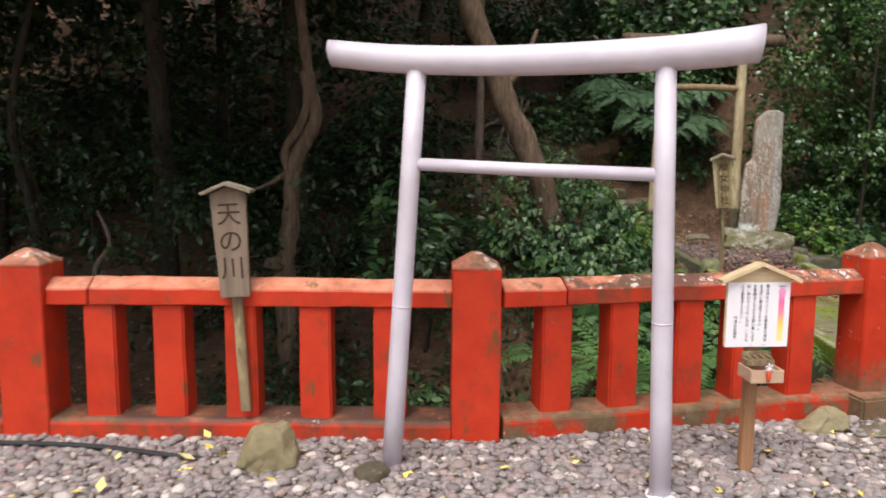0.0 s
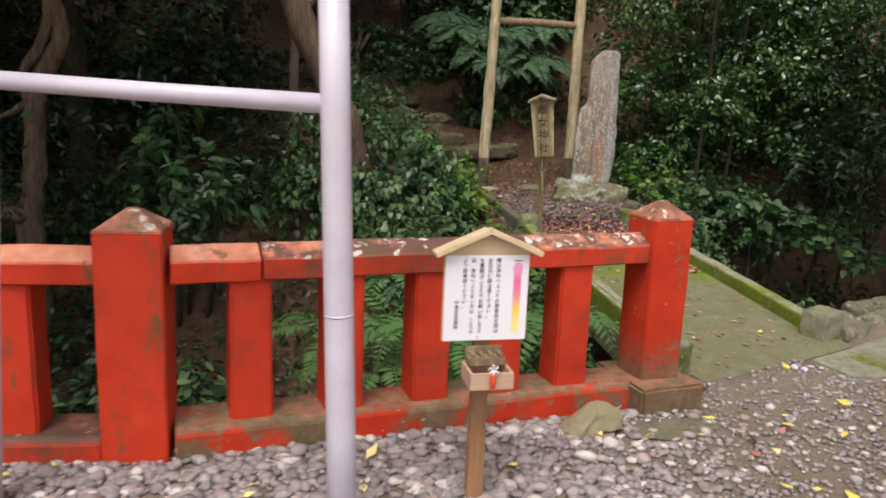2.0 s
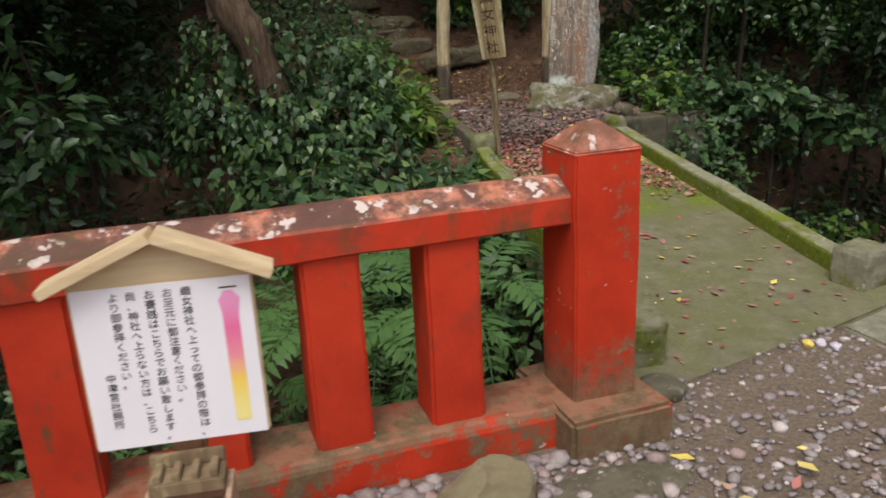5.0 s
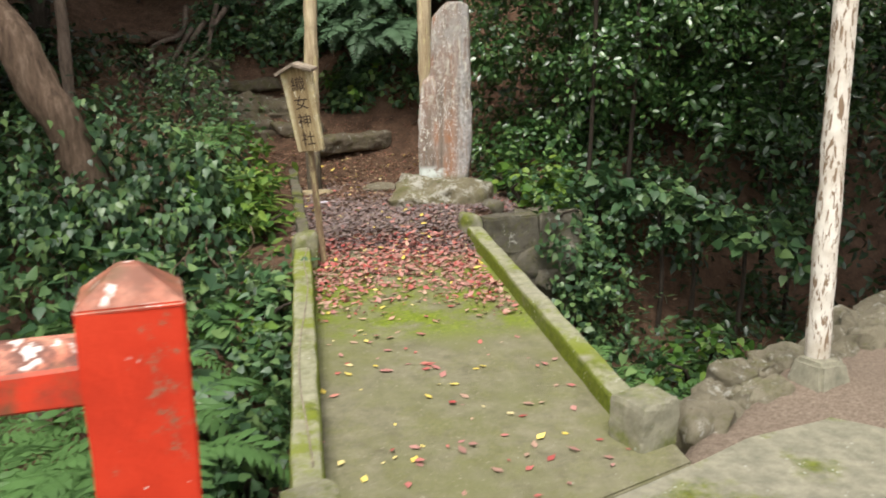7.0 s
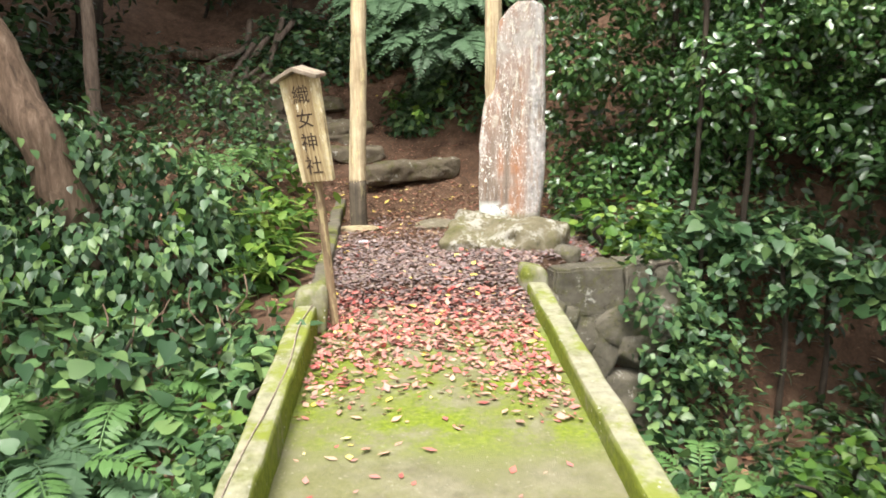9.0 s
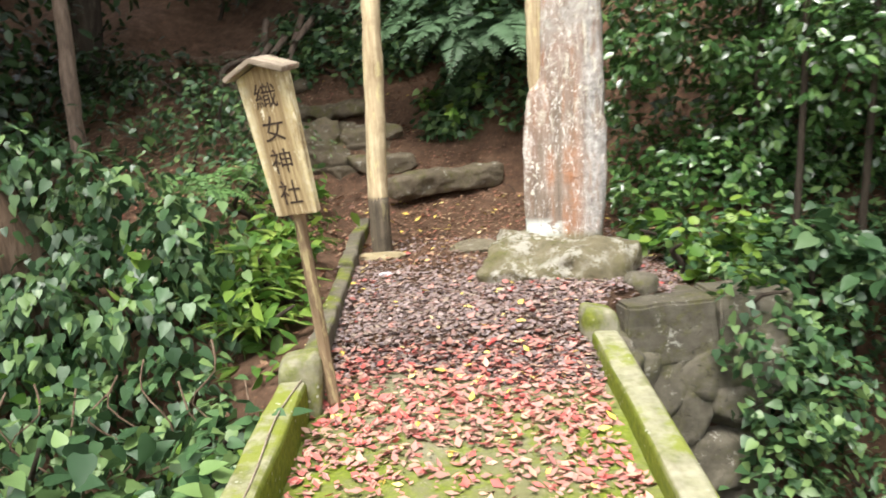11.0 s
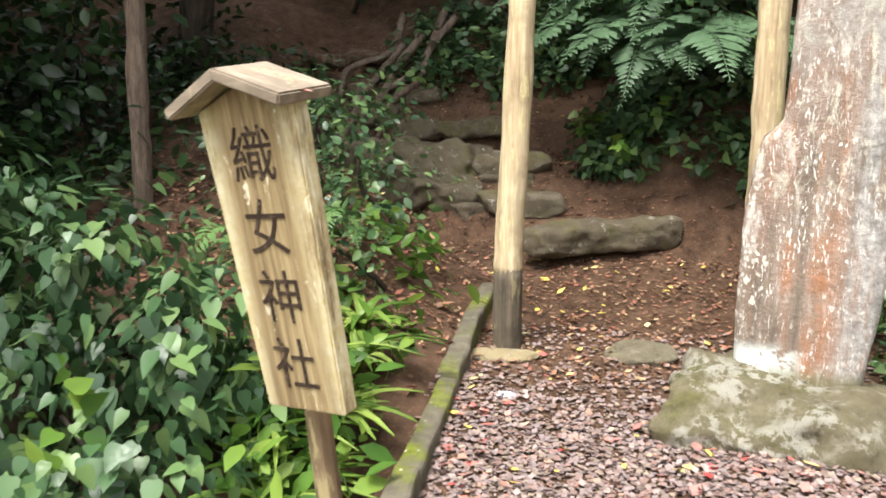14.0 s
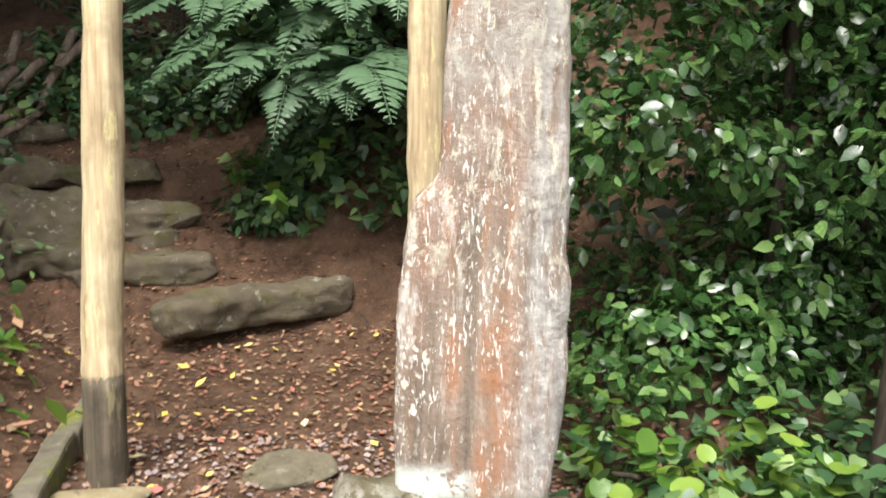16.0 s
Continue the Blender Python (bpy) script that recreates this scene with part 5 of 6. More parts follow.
for i in range(5):
    x = 0.1 + i * 0.13
    y0 = 12.2 + groot.uniform(-.2, .3)
    pts = [(x + 0.5, y0 + 0.9, at_ground(x + .5, y0 + .9) + 0.35)]
    for k in range(1, 6):
        yy = y0 + 0.9 - k * 0.28
        xx = x + 0.5 - k * 0.12 + groot.uniform(-.1, .1)
        pts.append((xx, yy, at_ground(xx, yy) + 0.28 - k * 0.06 + groot.uniform(-.03, .05)))
    r = finish("root", tube(pts, [0.036, 0.032, 0.028, 0.025, 0.02, 0.012], 8, 0.4, i, fine=4), ROOT, True)
    tagged(r, "gnarled bare grey-brown root on the slope", "root", "roots on the slope")


# ---- bushes ----
def bush(name, label, blobs, dens, size, shape, mat, stems=4, category="bush", **kw):
    bx = sum(b[0] for b in blobs) / len(blobs)
    by = sum(b[1] for b in blobs) / len(blobs)
    r = root(name, pose(bx, by, at_ground(bx, by)), label, category)
    foliage("leaves", blobs, dens, size, shape, mat, r, "", **kw)
    sr = random.Random(len(blobs) * 7 + int(bx * 10))
    for i in range(min(stems, len(blobs)) if stems else 0):
        b = blobs[int(i * len(blobs) / stems)]
        x0, y0 = b[0] + sr.uniform(-.1, .1), b[1] + b[4] * 0.5
        z0 = min(at_ground(x0, y0) - 0.05, b[2] - b[5])
        o = (bx, by, at_ground(bx, by))
        st_bm = tube([(x0, y0, z0), ((x0 + b[0]) / 2 + .05, y0, (z0 + b[2]) / 2), (b[0], b[1], b[2]), (b[0] + sr.uniform(-.2, .2), b[1] - .1, b[2] + b[5] * .7)], [0.025, 0.02, 0.014, 0.006], 7, 0.3, i, fine=3)
        part("stem", placed(st_bm, o), BARK_DARK, r, "", True)
    return r


brand = random.Random(21)
hedge = []
for i in range(84):
    f = brand.random()
    x = 4.15 + 3.6 * f
    z = brand.uniform(0.35, 3.9)
    y = 9.75 + 1.25 * f + 0.25 * brand.random() - 0.12 * max(0, z - 1.2)
    if x > 5.3 and z < 0.9:
        continue
    hedge.append((x, y, z, brand.uniform(.28, .5), brand.uniform(.25, .4), brand.uniform(.2, .36)))
hedge += [(3.98, 9.5, 0.5, .16, .14, .14), (3.95, 9.75, 0.6, .16, .15, .16), (4.12, 9.65, 0.75, .18, .16, .18), (4.05, 10.25, 0.6, .25, .25, .28), (4.1, 10.3, 1.1, .28, .25, .3), (4.0, 10.35, 1.6, .28, .25, .3), (4.05, 10.3, 2.1, .3, .25, .3), (3.95, 10.4, 2.6, .3, .25, .3)]
for i in range(14):
    f = brand.random()
    hedge.append((4.4 + 3.2 * f, 9.75 + 1.1 * f, brand.uniform(2.3, 3.8), .42, .32, .3))
bush("camellia_hedge", "tall glossy dark-green camellia hedge beside the standing stone", hedge, 330, 0.067, OVAL, CAMELLIA, 8, "hedge", spread=0.15, wide=1.25, up=0.5, near=(4.4, 8.9, 1.2), one=CAMELLIA_ONE)
# Filler leaves behind the hedge; their dark colour stands in for shade.
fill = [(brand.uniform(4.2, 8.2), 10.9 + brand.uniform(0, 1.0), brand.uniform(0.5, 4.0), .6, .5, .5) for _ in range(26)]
bush("evergreen_bush", "evergreen filler thicket behind the hedge, coloured dark for shade", fill, 80, 0.12, FLAT, SHADE_LEAF, 4)

vine = [(4.3, 8.5, 0.2, .16, .14, .12), (4.34, 8.42, -0.02, .15, .12, .18), (4.4, 8.4, -0.28, .15, .12, .2), (4.42, 8.4, -0.55, .16, .13, .2), (4.25, 9.1, 0.33, .25, .2, .14), (4.45, 9.0, 0.2, .25, .22, .2), (4.5, 8.75, 0.0, .22, .2, .25), (4.55, 8.7, -0.3, .22, .2, .3), (4.5, 8.55, -0.6, .25, .22, .3), (4.8, 9.1, 0.1, .35, .25, .25),
        (5.2, 9.0, 0.02, .4, .25, .18), (5.6, 8.9, -0.05, .35, .25, .14), (4.05, 9.35, 0.42, .2, .2, .1), (4.75, 8.8, -0.4, .3, .3, .3), (5.95, 8.95, -0.05, .3, .22, .14), (6.3, 9.1, -0.02, .3, .22, .14), (6.65, 9.2, 0.02, .3, .22, .14), (5.3, 9.3, 0.25, .35, .25, .2), (4.7, 9.4, 0.35, .3, .25, .18), (5.0, 9.6, 0.4, .3, .25, .2), (4.5, 9.65, 0.4, .25, .2, .15), (5.5, 9.55, 0.3, .3, .25, .2)]
bush("ivy", "trailing green ivy hanging over the stone wall", vine, 420, 0.06, BROAD, IVY, 4, "ivy", spread=0.16)
bush("ivy", "young light-green ground ivy by the stone base", [(4.05, 9.3, 0.4, .22, .18, .1), (4.3, 9.15, 0.36, .22, .15, .1), (4.45, 9.35, 0.4, .25, .2, .12), (4.02, 8.98, 0.38, .16, .13, .09), (4.22, 8.8, 0.33, .16, .13, .1), (4.35, 8.6, 0.25, .13, .12, .1), (3.95, 9.4, 0.45, .14, .14, .08)], 190, 0.075, ROUND, BRIGHT, 2, "ivy", spread=0.14)

ivy_l = [(1.55, 8.0, 0.25, .42, .35, .42), (1.2, 7.95, 0.3, .45, .35, .45), (0.85, 8.0, 0.35, .45, .35, .45), (1.75, 7.75, -0.1, .35, .3, .4), (1.35, 7.7, -0.15, .4, .35, .4), (0.95, 7.7, -0.1, .45, .35, .45),
         (0.5, 7.9, 0.3, .45, .4, .5), (1.35, 8.25, 0.62, .35, .3, .25), (1.65, 8.3, 0.5, .28, .25, .25), (0.95, 8.3, 0.75, .35, .3, .25), (2.0, 7.6, -0.25, .25, .25, .35), (1.3, 8.2, 0.9, .3, .25, .22), (0.85, 8.2, 0.98, .3, .25, .24), (1.62, 8.15, 0.68, .24, .22, .22), (0.5, 8.15, 0.9, .35, .3, .3)]
bush("ivy_bush", "dense dark-green ivy mound beside the footbridge", ivy_l, 390, 0.06, BROAD, IVY, 6, "bush", spread=0.16, droop=1.5, up=0.2, loose=0.35, jitter=0.26, wide=0.95, near=(1.75, 7.3, 0.45), one=IVY_ONE)
bush("ivy", "pale yellow-green young shoots on the ivy mound", [(1.0, 7.75, 0.5, .2, .15, .12), (0.75, 7.7, 0.35, .2, .15, .15), (1.5, 7.75, 0.62, .15, .12, .1), (1.1, 7.55, 0.2, .2, .15, .12)], 90, 0.06, BROAD, BRIGHT, 0, "ivy", spread=0.2)
slope_l = [(1.5, 9.3, 0.72, .3, .3, .22), (1.15, 9.6, 0.88, .35, .3, .25), (1.5, 10.0, 0.95, .35, .3, .25), (1.1, 10.3, 1.2, .4, .3, .3), (0.7, 10.8, 1.35, .4, .35, .3), (1.1, 11.0, 1.35, .3, .3, .25)]
bush("shrub", "leafy green shrub on the bank beside the steps", slope_l, 260, 0.06, OVAL, IVY, 5, spread=0.2, wide=1.3)
bush("shrub", "yellow-green young shrub beside the path edging", [(1.95, 8.4, 0.42, .2, .2, .22), (1.8, 8.85, 0.5, .22, .2, .2), (1.75, 9.5, 0.62, .25, .22, .22), (1.65, 9.9, 0.75, .25, .22, .2), (1.95, 9.1, 0.45, .15, .2, .15), (2.05, 8.1, 0.3, .14, .18, .16), (1.9, 8.0, 0.2, .18, .18, .2), (2.1, 7.75, 0.1, .12, .14, .16)], 220, 0.1, OVAL, BRIGHT, 3, spread=0.18)
back = []
for i in range(44):
    x = brand.uniform(2.35, 4.6)
    y = 12.0 + brand.uniform(0, 1.0) + 0.25 * abs(x - 3.2)
    back.append((x, y, at_ground(x, y) + brand.uniform(0.2, 2.2), brand.uniform(.3, .5), .3, brand.uniform(.22, .4)))
back = [b for b in back if b[0] > 2.7 or b[2] > 2.3]
bush("ivy", "dark ivy covering the steep bank behind the log gate", [(x, y, at_ground(x, y) + 0.08, 0.2, 0.18, 0.16) for x, y in [(2.55 + 0.17 * i + 0.06 * (k % 2), 11.64 + 0.18 * k - 0.035 * i) for i in range(7) for k in range(5)]], 330, 0.075, BROAD, IVY, 4, "ivy", spread=0.15, wide=0.9)
bush("ivy", "dark ivy on the slope above the steps", [(x, y, at_ground(x, y) + 0.1, 0.25, 0.2, 0.2) for x, y in [(0.8 + 0.24 * i + 0.1 * (k % 2), 12.95 + 0.24 * k) for i in range(8) for k in range(4)]], 220, 0.085, OVAL, IVY, 4, "ivy", spread=0.17, wide=1.6)
bush("ivy", "young light-green leaves at the edge of the bank", [(2.93, 11.25, 1.3, .1, .08, .07), (2.72, 11.25, 1.2, .08, .07, .06), (2.4, 11.85, 1.28, .14, .1, .08), (2.4, 11.3, 2.05, .08, .08, .08)], 260, 0.075, BROAD, BRIGHT, 0, "ivy", spread=0.1)
bush("shrub", "dark leafy thicket on the slope behind the log gate", back, 210, 0.1, OVAL, IVY, 6, spread=0.22, wide=1.6)
top = [(brand.uniform(-0.5, 2.9), 13.4 + brand.uniform(0, 1.4), brand.uniform(2.6, 4.2), .5, .4, .4) for _ in range(30)]
bush("evergreen_bush", "dark evergreen thicket above the steps", top, 150, 0.11, OVAL, SHADE_LEAF, 5, spread=0.22)

laurel = [(1.3 * x - 0.25, y + 1.8, 1.2 * z - 0.16, 1.2 * a, b, 1.2 * c) for x, y, z, a, b, c in [(-0.4, 5.6, 0.62, .26, .22, .25), (-0.1, 5.65, 0.55, .28, .22, .2), (-0.3, 5.7, 0.98, .2, .2, .16), (-0.45, 5.5, 0.3, .25, .22, .22)]]
bush("laurel_bush", "spotted laurel with large glossy leaves behind the red fence", laurel, 120, 0.15, OVAL, AUCUBA, 5, spread=0.22, droop=0.3)
low = []
for i in range(30):
    x = brand.uniform(-3.2, 2.2)
    y = float(near_edge(x)) + brand.uniform(0.3, 2.4)
    low.append((x, y, at_ground(x, y) + brand.uniform(0.1, 0.35), brand.uniform(.2, .4), brand.uniform(.2, .35), brand.uniform(.15, .35)))
bush("undergrowth", "mixed low green undergrowth in the gully behind the fence", low, 150, 0.1, OVAL, IVY, 4, "undergrowth", spread=0.2)
mid = [(1.2, 6.6, 0.1, .5, .35, .4), (1.6, 6.9, 0.05, .4, .35, .35), (1.9, 6.4, -0.35, .4, .4, .35), (2.05, 5.9, -0.4, .3, .35, .3), (2.15, 6.9, 0.0, .2, .3, .25), (2.2, 7.25, 0.12, .16, .2, .16)]
bush("undergrowth", "leafy green undergrowth beside the footbridge", mid, 150, 0.085, BROAD, IVY, 4, "undergrowth", spread=0.2)
young = [(1.75, 6.6, -0.2, .25, .25, .18), (2.16, 6.75, -0.02, .13, .25, .2), (1.35, 6.5, -0.25, .25, .25, .2), (2.2, 7.1, 0.12, .12, .2, .14), (0.95, 6.6, -0.15, .25, .25, .2)]
bush("young_plants", "bright green young leafy plants beside the footbridge", young, 230, 0.062, BROAD, BRIGHT, 3, "undergrowth", spread=0.18)
kerb_ivy = [(2.27 - 0.02 * i % 0.05, 5.2 + 0.21 * i, -0.22 + 0.035 * i, .13, .16, .2) for i in range(10)]
bush("ivy", "dark ivy climbing the outer side of the bridge kerb", kerb_ivy, 330, 0.055, BROAD, IVY, 4, "ivy", spread=0.13)
right_slope = []
for i in range(10):
    x = brand.uniform(4.4, 5.1)
    y = brand.uniform(7.8, 9.6)
    right_slope.append((x, y, at_ground(x, y) + 0.12, brand.uniform(.22, .4), brand.uniform(.2, .35), brand.uniform(.15, .3)))
bush("undergrowth", "dark trailing undergrowth on the far gully bank", right_slope, 130, 0.08, OVAL, IVY, 3, "undergrowth", spread=0.2)
right_low = [(x, y, at_ground(x, y) + 0.14, a, b, c) for x, y, a, b, c in ((4.35, 6.6, .28, .25, .2), (4.6, 7.0, .3, .28, .22), (4.3, 7.3, .25, .25, .2), (4.95, 7.3, .26, .25, .2), (4.6, 7.7, .28, .25, .2), (5.15, 7.7, .22, .22, .18), (4.2, 6.1, .2, .2, .16), (4.15, 7.9, .2, .2, .2))]
bush("undergrowth", "fresh green undergrowth on the gully floor", right_low, 210, 0.075, BROAD, IVY, 3, "undergrowth", spread=0.2)
bush("young_plants", "light green young plants on the gully floor", [(4.85, 7.2, -0.62, .2, .2, .14), (5.15, 7.45, -0.6, .2, .18, .16), (4.45, 6.75, -0.72, .18, .18, .12)], 190, 0.075, BROAD, BRIGHT, 2, "undergrowth", spread=0.16)
skirt = []
for i in range(46):
    f = brand.random()
    z = brand.uniform(0.75, 2.9)
    skirt.append((4.75 + 3.2 * f, 9.35 + 0.75 * f - 0.3 * min(1.0, z - 0.6) + 0.15 * brand.random(), z, brand.uniform(.3, .45), brand.uniform(.28, .4), brand.uniform(.2, .32)))
bush("camellia_hedge", "overhanging outer sprays of the glossy camellia hedge", skirt, 260, 0.068, OVAL, CAMELLIA, 6, "hedge", spread=0.2, wide=1.25, up=0.5)
limb = [(4.75 + 0.17 * i, 9.0 - 0.055 * i, 0.42 - 0.062 * i + 0.05 * math.sin(2.4 * i), .17, .15, .12) for i in range(11)]
bush("broadleaf_branch", "long low branch with broad pale-backed leaves over the gully", limb, 210, 0.1, BROAD, IVY, 3, "branch", spread=0.16, up=0.9)

# Filler leaves over the gully soil, coloured dark to give its deep shade.
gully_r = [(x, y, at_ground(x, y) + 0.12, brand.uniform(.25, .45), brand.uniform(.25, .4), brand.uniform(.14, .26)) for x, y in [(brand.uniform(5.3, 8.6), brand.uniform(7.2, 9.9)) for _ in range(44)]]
bush("undergrowth", "filler undergrowth at the gully's end, coloured dark as shade", gully_r, 120, 0.09, OVAL, SHADE_LEAF, 3, "undergrowth", spread=0.22)
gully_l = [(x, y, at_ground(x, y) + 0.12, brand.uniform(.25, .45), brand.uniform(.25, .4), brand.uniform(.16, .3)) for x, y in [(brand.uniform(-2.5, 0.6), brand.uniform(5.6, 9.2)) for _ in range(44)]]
bush("undergrowth", "filler undergrowth behind the fence, coloured dark as gully shade", gully_l, 120, 0.09, OVAL, SHADE_LEAF, 3, "undergrowth", spread=0.22)

# The bank's soil is covered too, with shade put into the leaf colour.
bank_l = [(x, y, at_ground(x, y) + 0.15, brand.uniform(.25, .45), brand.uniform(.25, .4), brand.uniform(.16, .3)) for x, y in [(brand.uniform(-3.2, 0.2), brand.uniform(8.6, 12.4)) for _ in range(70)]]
bush("undergrowth", "evergreen filler undergrowth on the bank, coloured dark as shade", bank_l, 95, 0.1, OVAL, SHADE_LEAF, 4, "undergrowth", spread=0.24)

# foliage sprays of the forest at the back of the gully, shade put into their colour
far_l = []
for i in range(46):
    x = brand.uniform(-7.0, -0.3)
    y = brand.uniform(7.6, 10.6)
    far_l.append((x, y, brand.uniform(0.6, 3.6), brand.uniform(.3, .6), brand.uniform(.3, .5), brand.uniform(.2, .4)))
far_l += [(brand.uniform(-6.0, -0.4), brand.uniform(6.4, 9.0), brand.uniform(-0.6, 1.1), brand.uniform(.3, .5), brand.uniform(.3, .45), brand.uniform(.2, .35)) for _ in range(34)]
bush("forest_understorey", "sparse leaf sprays with deep forest shade in their dark colour", far_l, 75, 0.09, OVAL, SHADE_LEAF, 6, "undergrowth", spread=0.28)


# Leaves filling the hollow beyond the gully; their dark colour stands for shade.
shade_fill_r = [(brand.uniform(5.6, 9.5), brand.uniform(8.6, 11.5), brand.uniform(-0.4, 3.2), brand.uniform(.4, .7), brand.uniform(.4, .6), brand.uniform(.3, .55)) for _ in range(40)]
shade_fill_r += [(brand.uniform(4.8, 8.0), brand.uniform(10.2, 11.0), brand.uniform(-0.8, 0.7), brand.uniform(.3, .5), brand.uniform(.3, .45), brand.uniform(.25, .4)) for _ in range(24)]
shade_fill_r += [(brand.uniform(4.9, 7.4), brand.uniform(10.1, 10.7), brand.uniform(0.0, 1.0), brand.uniform(.3, .45), brand.uniform(.25, .4), brand.uniform(.25, .4)) for _ in range(20)]
bush("forest_understorey", "filler leaf masses beyond the gully, coloured dark as deep shade", shade_fill_r, 90, 0.1, OVAL, SHADE_LEAF, 6, "undergrowth", spread=0.25)
# Leaf filler over the far slopes, its colour carrying the forest shade.
shade_fill_l = [(brand.uniform(-9.5, -0.7), brand.uniform(9.8, 12.6), brand.uniform(0.2, 5.0), brand.uniform(.5, .8), brand.uniform(.4, .6), brand.uniform(.4, .6)) for _ in range(115)]
bush("forest_understorey", "dense evergreen leaves at the forest's back, darkened for shade", shade_fill_l, 75, 0.12, OVAL, SHADE_LEAF, 6, "undergrowth", spread=0.25, wide=1.3)
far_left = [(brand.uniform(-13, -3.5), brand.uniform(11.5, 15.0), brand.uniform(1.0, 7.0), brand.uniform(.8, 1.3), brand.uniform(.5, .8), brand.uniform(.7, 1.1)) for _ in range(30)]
bush("forest_understorey", "dense filler leaves on the far wooded slope, darkened for shade", far_left, 26, 0.24, FLAT, SHADE_LEAF, 5, "undergrowth", spread=0.35, wide=1.5)
# Leaf masses above the view, added to keep sun and sky off the gully.
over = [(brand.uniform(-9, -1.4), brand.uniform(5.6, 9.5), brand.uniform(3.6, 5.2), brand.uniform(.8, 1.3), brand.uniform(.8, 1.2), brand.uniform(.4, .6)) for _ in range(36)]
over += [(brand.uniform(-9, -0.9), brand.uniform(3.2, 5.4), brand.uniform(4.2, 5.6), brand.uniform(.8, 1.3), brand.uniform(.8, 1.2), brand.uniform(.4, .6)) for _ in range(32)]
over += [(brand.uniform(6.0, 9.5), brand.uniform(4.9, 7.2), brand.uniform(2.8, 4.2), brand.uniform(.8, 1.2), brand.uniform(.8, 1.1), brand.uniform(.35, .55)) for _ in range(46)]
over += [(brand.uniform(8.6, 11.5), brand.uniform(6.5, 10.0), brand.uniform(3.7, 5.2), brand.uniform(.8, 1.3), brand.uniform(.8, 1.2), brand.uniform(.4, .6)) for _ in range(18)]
bush("shade_canopy", "unseen evergreen leaf canopy added above the gully for shade", over, 36, 0.24, FLAT, SHADE_LEAF, 0, "tree", spread=0.3, wide=1.4)

# ---- ferns ----
def frond_data(base, tip, rise, width, pairs, seed):
    """Pinnae along an arching stalk: places, normals, directions and lengths."""
    fr = np.random.default_rng(seed)
    b, t = np.array(base, float), np.array(tip, float)
    P, N, A, S = [], [], [], []
    d = t - b
    side = np.cross(d, [0, 0, 1.0])
    side /= np.linalg.norm(side)
    for i in range(pairs):
        f = 0.12 + 0.88 * i / pairs
        p = b + d * f + np.array([0, 0, rise * 4 * f * (1 - f) - rise * 0.6 * f * f])
        tang = d + np.array([0, 0, rise * 4 * (1 - 2 * f) - rise * 1.2 * f])
        tang /= np.linalg.norm(tang)
        up = np.cross(side, tang)
        up *= np.sign(up[2]) if abs(up[2]) > .05 else 1
        w = width * math.sin(math.pi * min(1, 0.2 + 0.8 * (1 - f) ** 0.8)) if f < 0.5 else width * (1 - f) * 1.9
        for s in (-1, 1):
            P.append(p)
            A.append(side * s + tang * 0.45 - np.array([0, 0, 0.12]) + fr.normal(size=3) * 0.05)
            N.append(up + fr.normal(size=3) * 0.1)
            S.append(max(0.012, w))
    return P, N, A, S


def frond_mesh(data, mat):
    """One frond in one piece: a narrow stalk with pinnae growing from its rims."""
    P, N, A, S = data
    plump = 1.75 if mat is FERN_PALE else 1.3
    verts, faces, rims = [], [], []
    for i in range(0, len(P), 2):
        rim = []
        for k in (0, 1):
            n = N[i + k] / np.linalg.norm(N[i + k])
            y = A[i + k] - n * np.dot(A[i + k], n)
            y = y / np.linalg.norm(y)
            x = np.cross(y, n)
            b = len(verts)
            for u, v, w in LANCE[0]:
                verts.append(P[i + k] + y * 0.003 + S[i + k] * (u * plump * x + v * y + w * n))
            faces += [tuple(b + j for j in f) for f in LANCE[1]]
            rim.append(b)
        rims.append(rim)
    for r0, r1 in zip(rims, rims[1:]):
        faces.append((r0[0], r0[1], r1[1], r1[0]))
    me = bpy.data.meshes.new("frond")
    me.from_pydata([tuple(v) for v in verts], [], faces)
    me.materials.append(mat)
    return me


def fern(x, y, z, count, length, seed, facing=None, spread=180, rise=0.35, drop=0.0, label="green fern with arching fronds", mat=FERN, broad=0.2):
    r = root("fern", pose(x, y, z), label, "fern", "ferns in the gully")
    fr = random.Random(seed)
    for i in range(count):
        a = radians((facing if facing is not None else 0) + spread * (2 * (i + 0.5) / count - 1) + fr.uniform(-12, 12))
        L = length * fr.uniform(0.75, 1.1)
        tip = (math.cos(a) * L, math.sin(a) * L, L * fr.uniform(-0.05, 0.3) - drop)
        data = frond_data((0, 0, 0), tip, rise * L * fr.uniform(.7, 1.2), L * broad, 22, seed * 50 + i)
        me = frond_mesh(data, mat)
        ob = new("frond", me)
        ob.parent = r
    return r


fern(1.45, 4.8, -0.2, 10, 0.8, 1, rise=0.5)
fern(1.95, 5.0, -0.15, 10, 0.75, 2, rise=0.5)
fern(1.0, 4.75, -0.3, 9, 0.7, 3, rise=0.5)
fern(1.55, 5.6, -0.75, 10, 0.85, 4, rise=0.4)
fern(1.75, 6.2, -0.75, 9, 0.8, 6, rise=0.4)
fern(1.2, 5.9, -0.45, 10, 0.85, 15, rise=0.4)
fern(1.65, 5.75, -0.4, 10, 0.8, 16, rise=0.4)
fern(0.8, 5.9, -0.5, 9, 0.8, 17, rise=0.4)
fern(5.3, 6.95, -0.95, 9, 0.7, 18)
fern(4.7, 6.5, -0.95, 9, 0.65, 19)
fern(-0.75, 4.6, -0.6, 8, 0.6, 7)
fern(-1.2, 4.5, -0.6, 7, 0.5, 8)
fern(-0.2, 4.6, -0.6, 7, 0.6, 9)
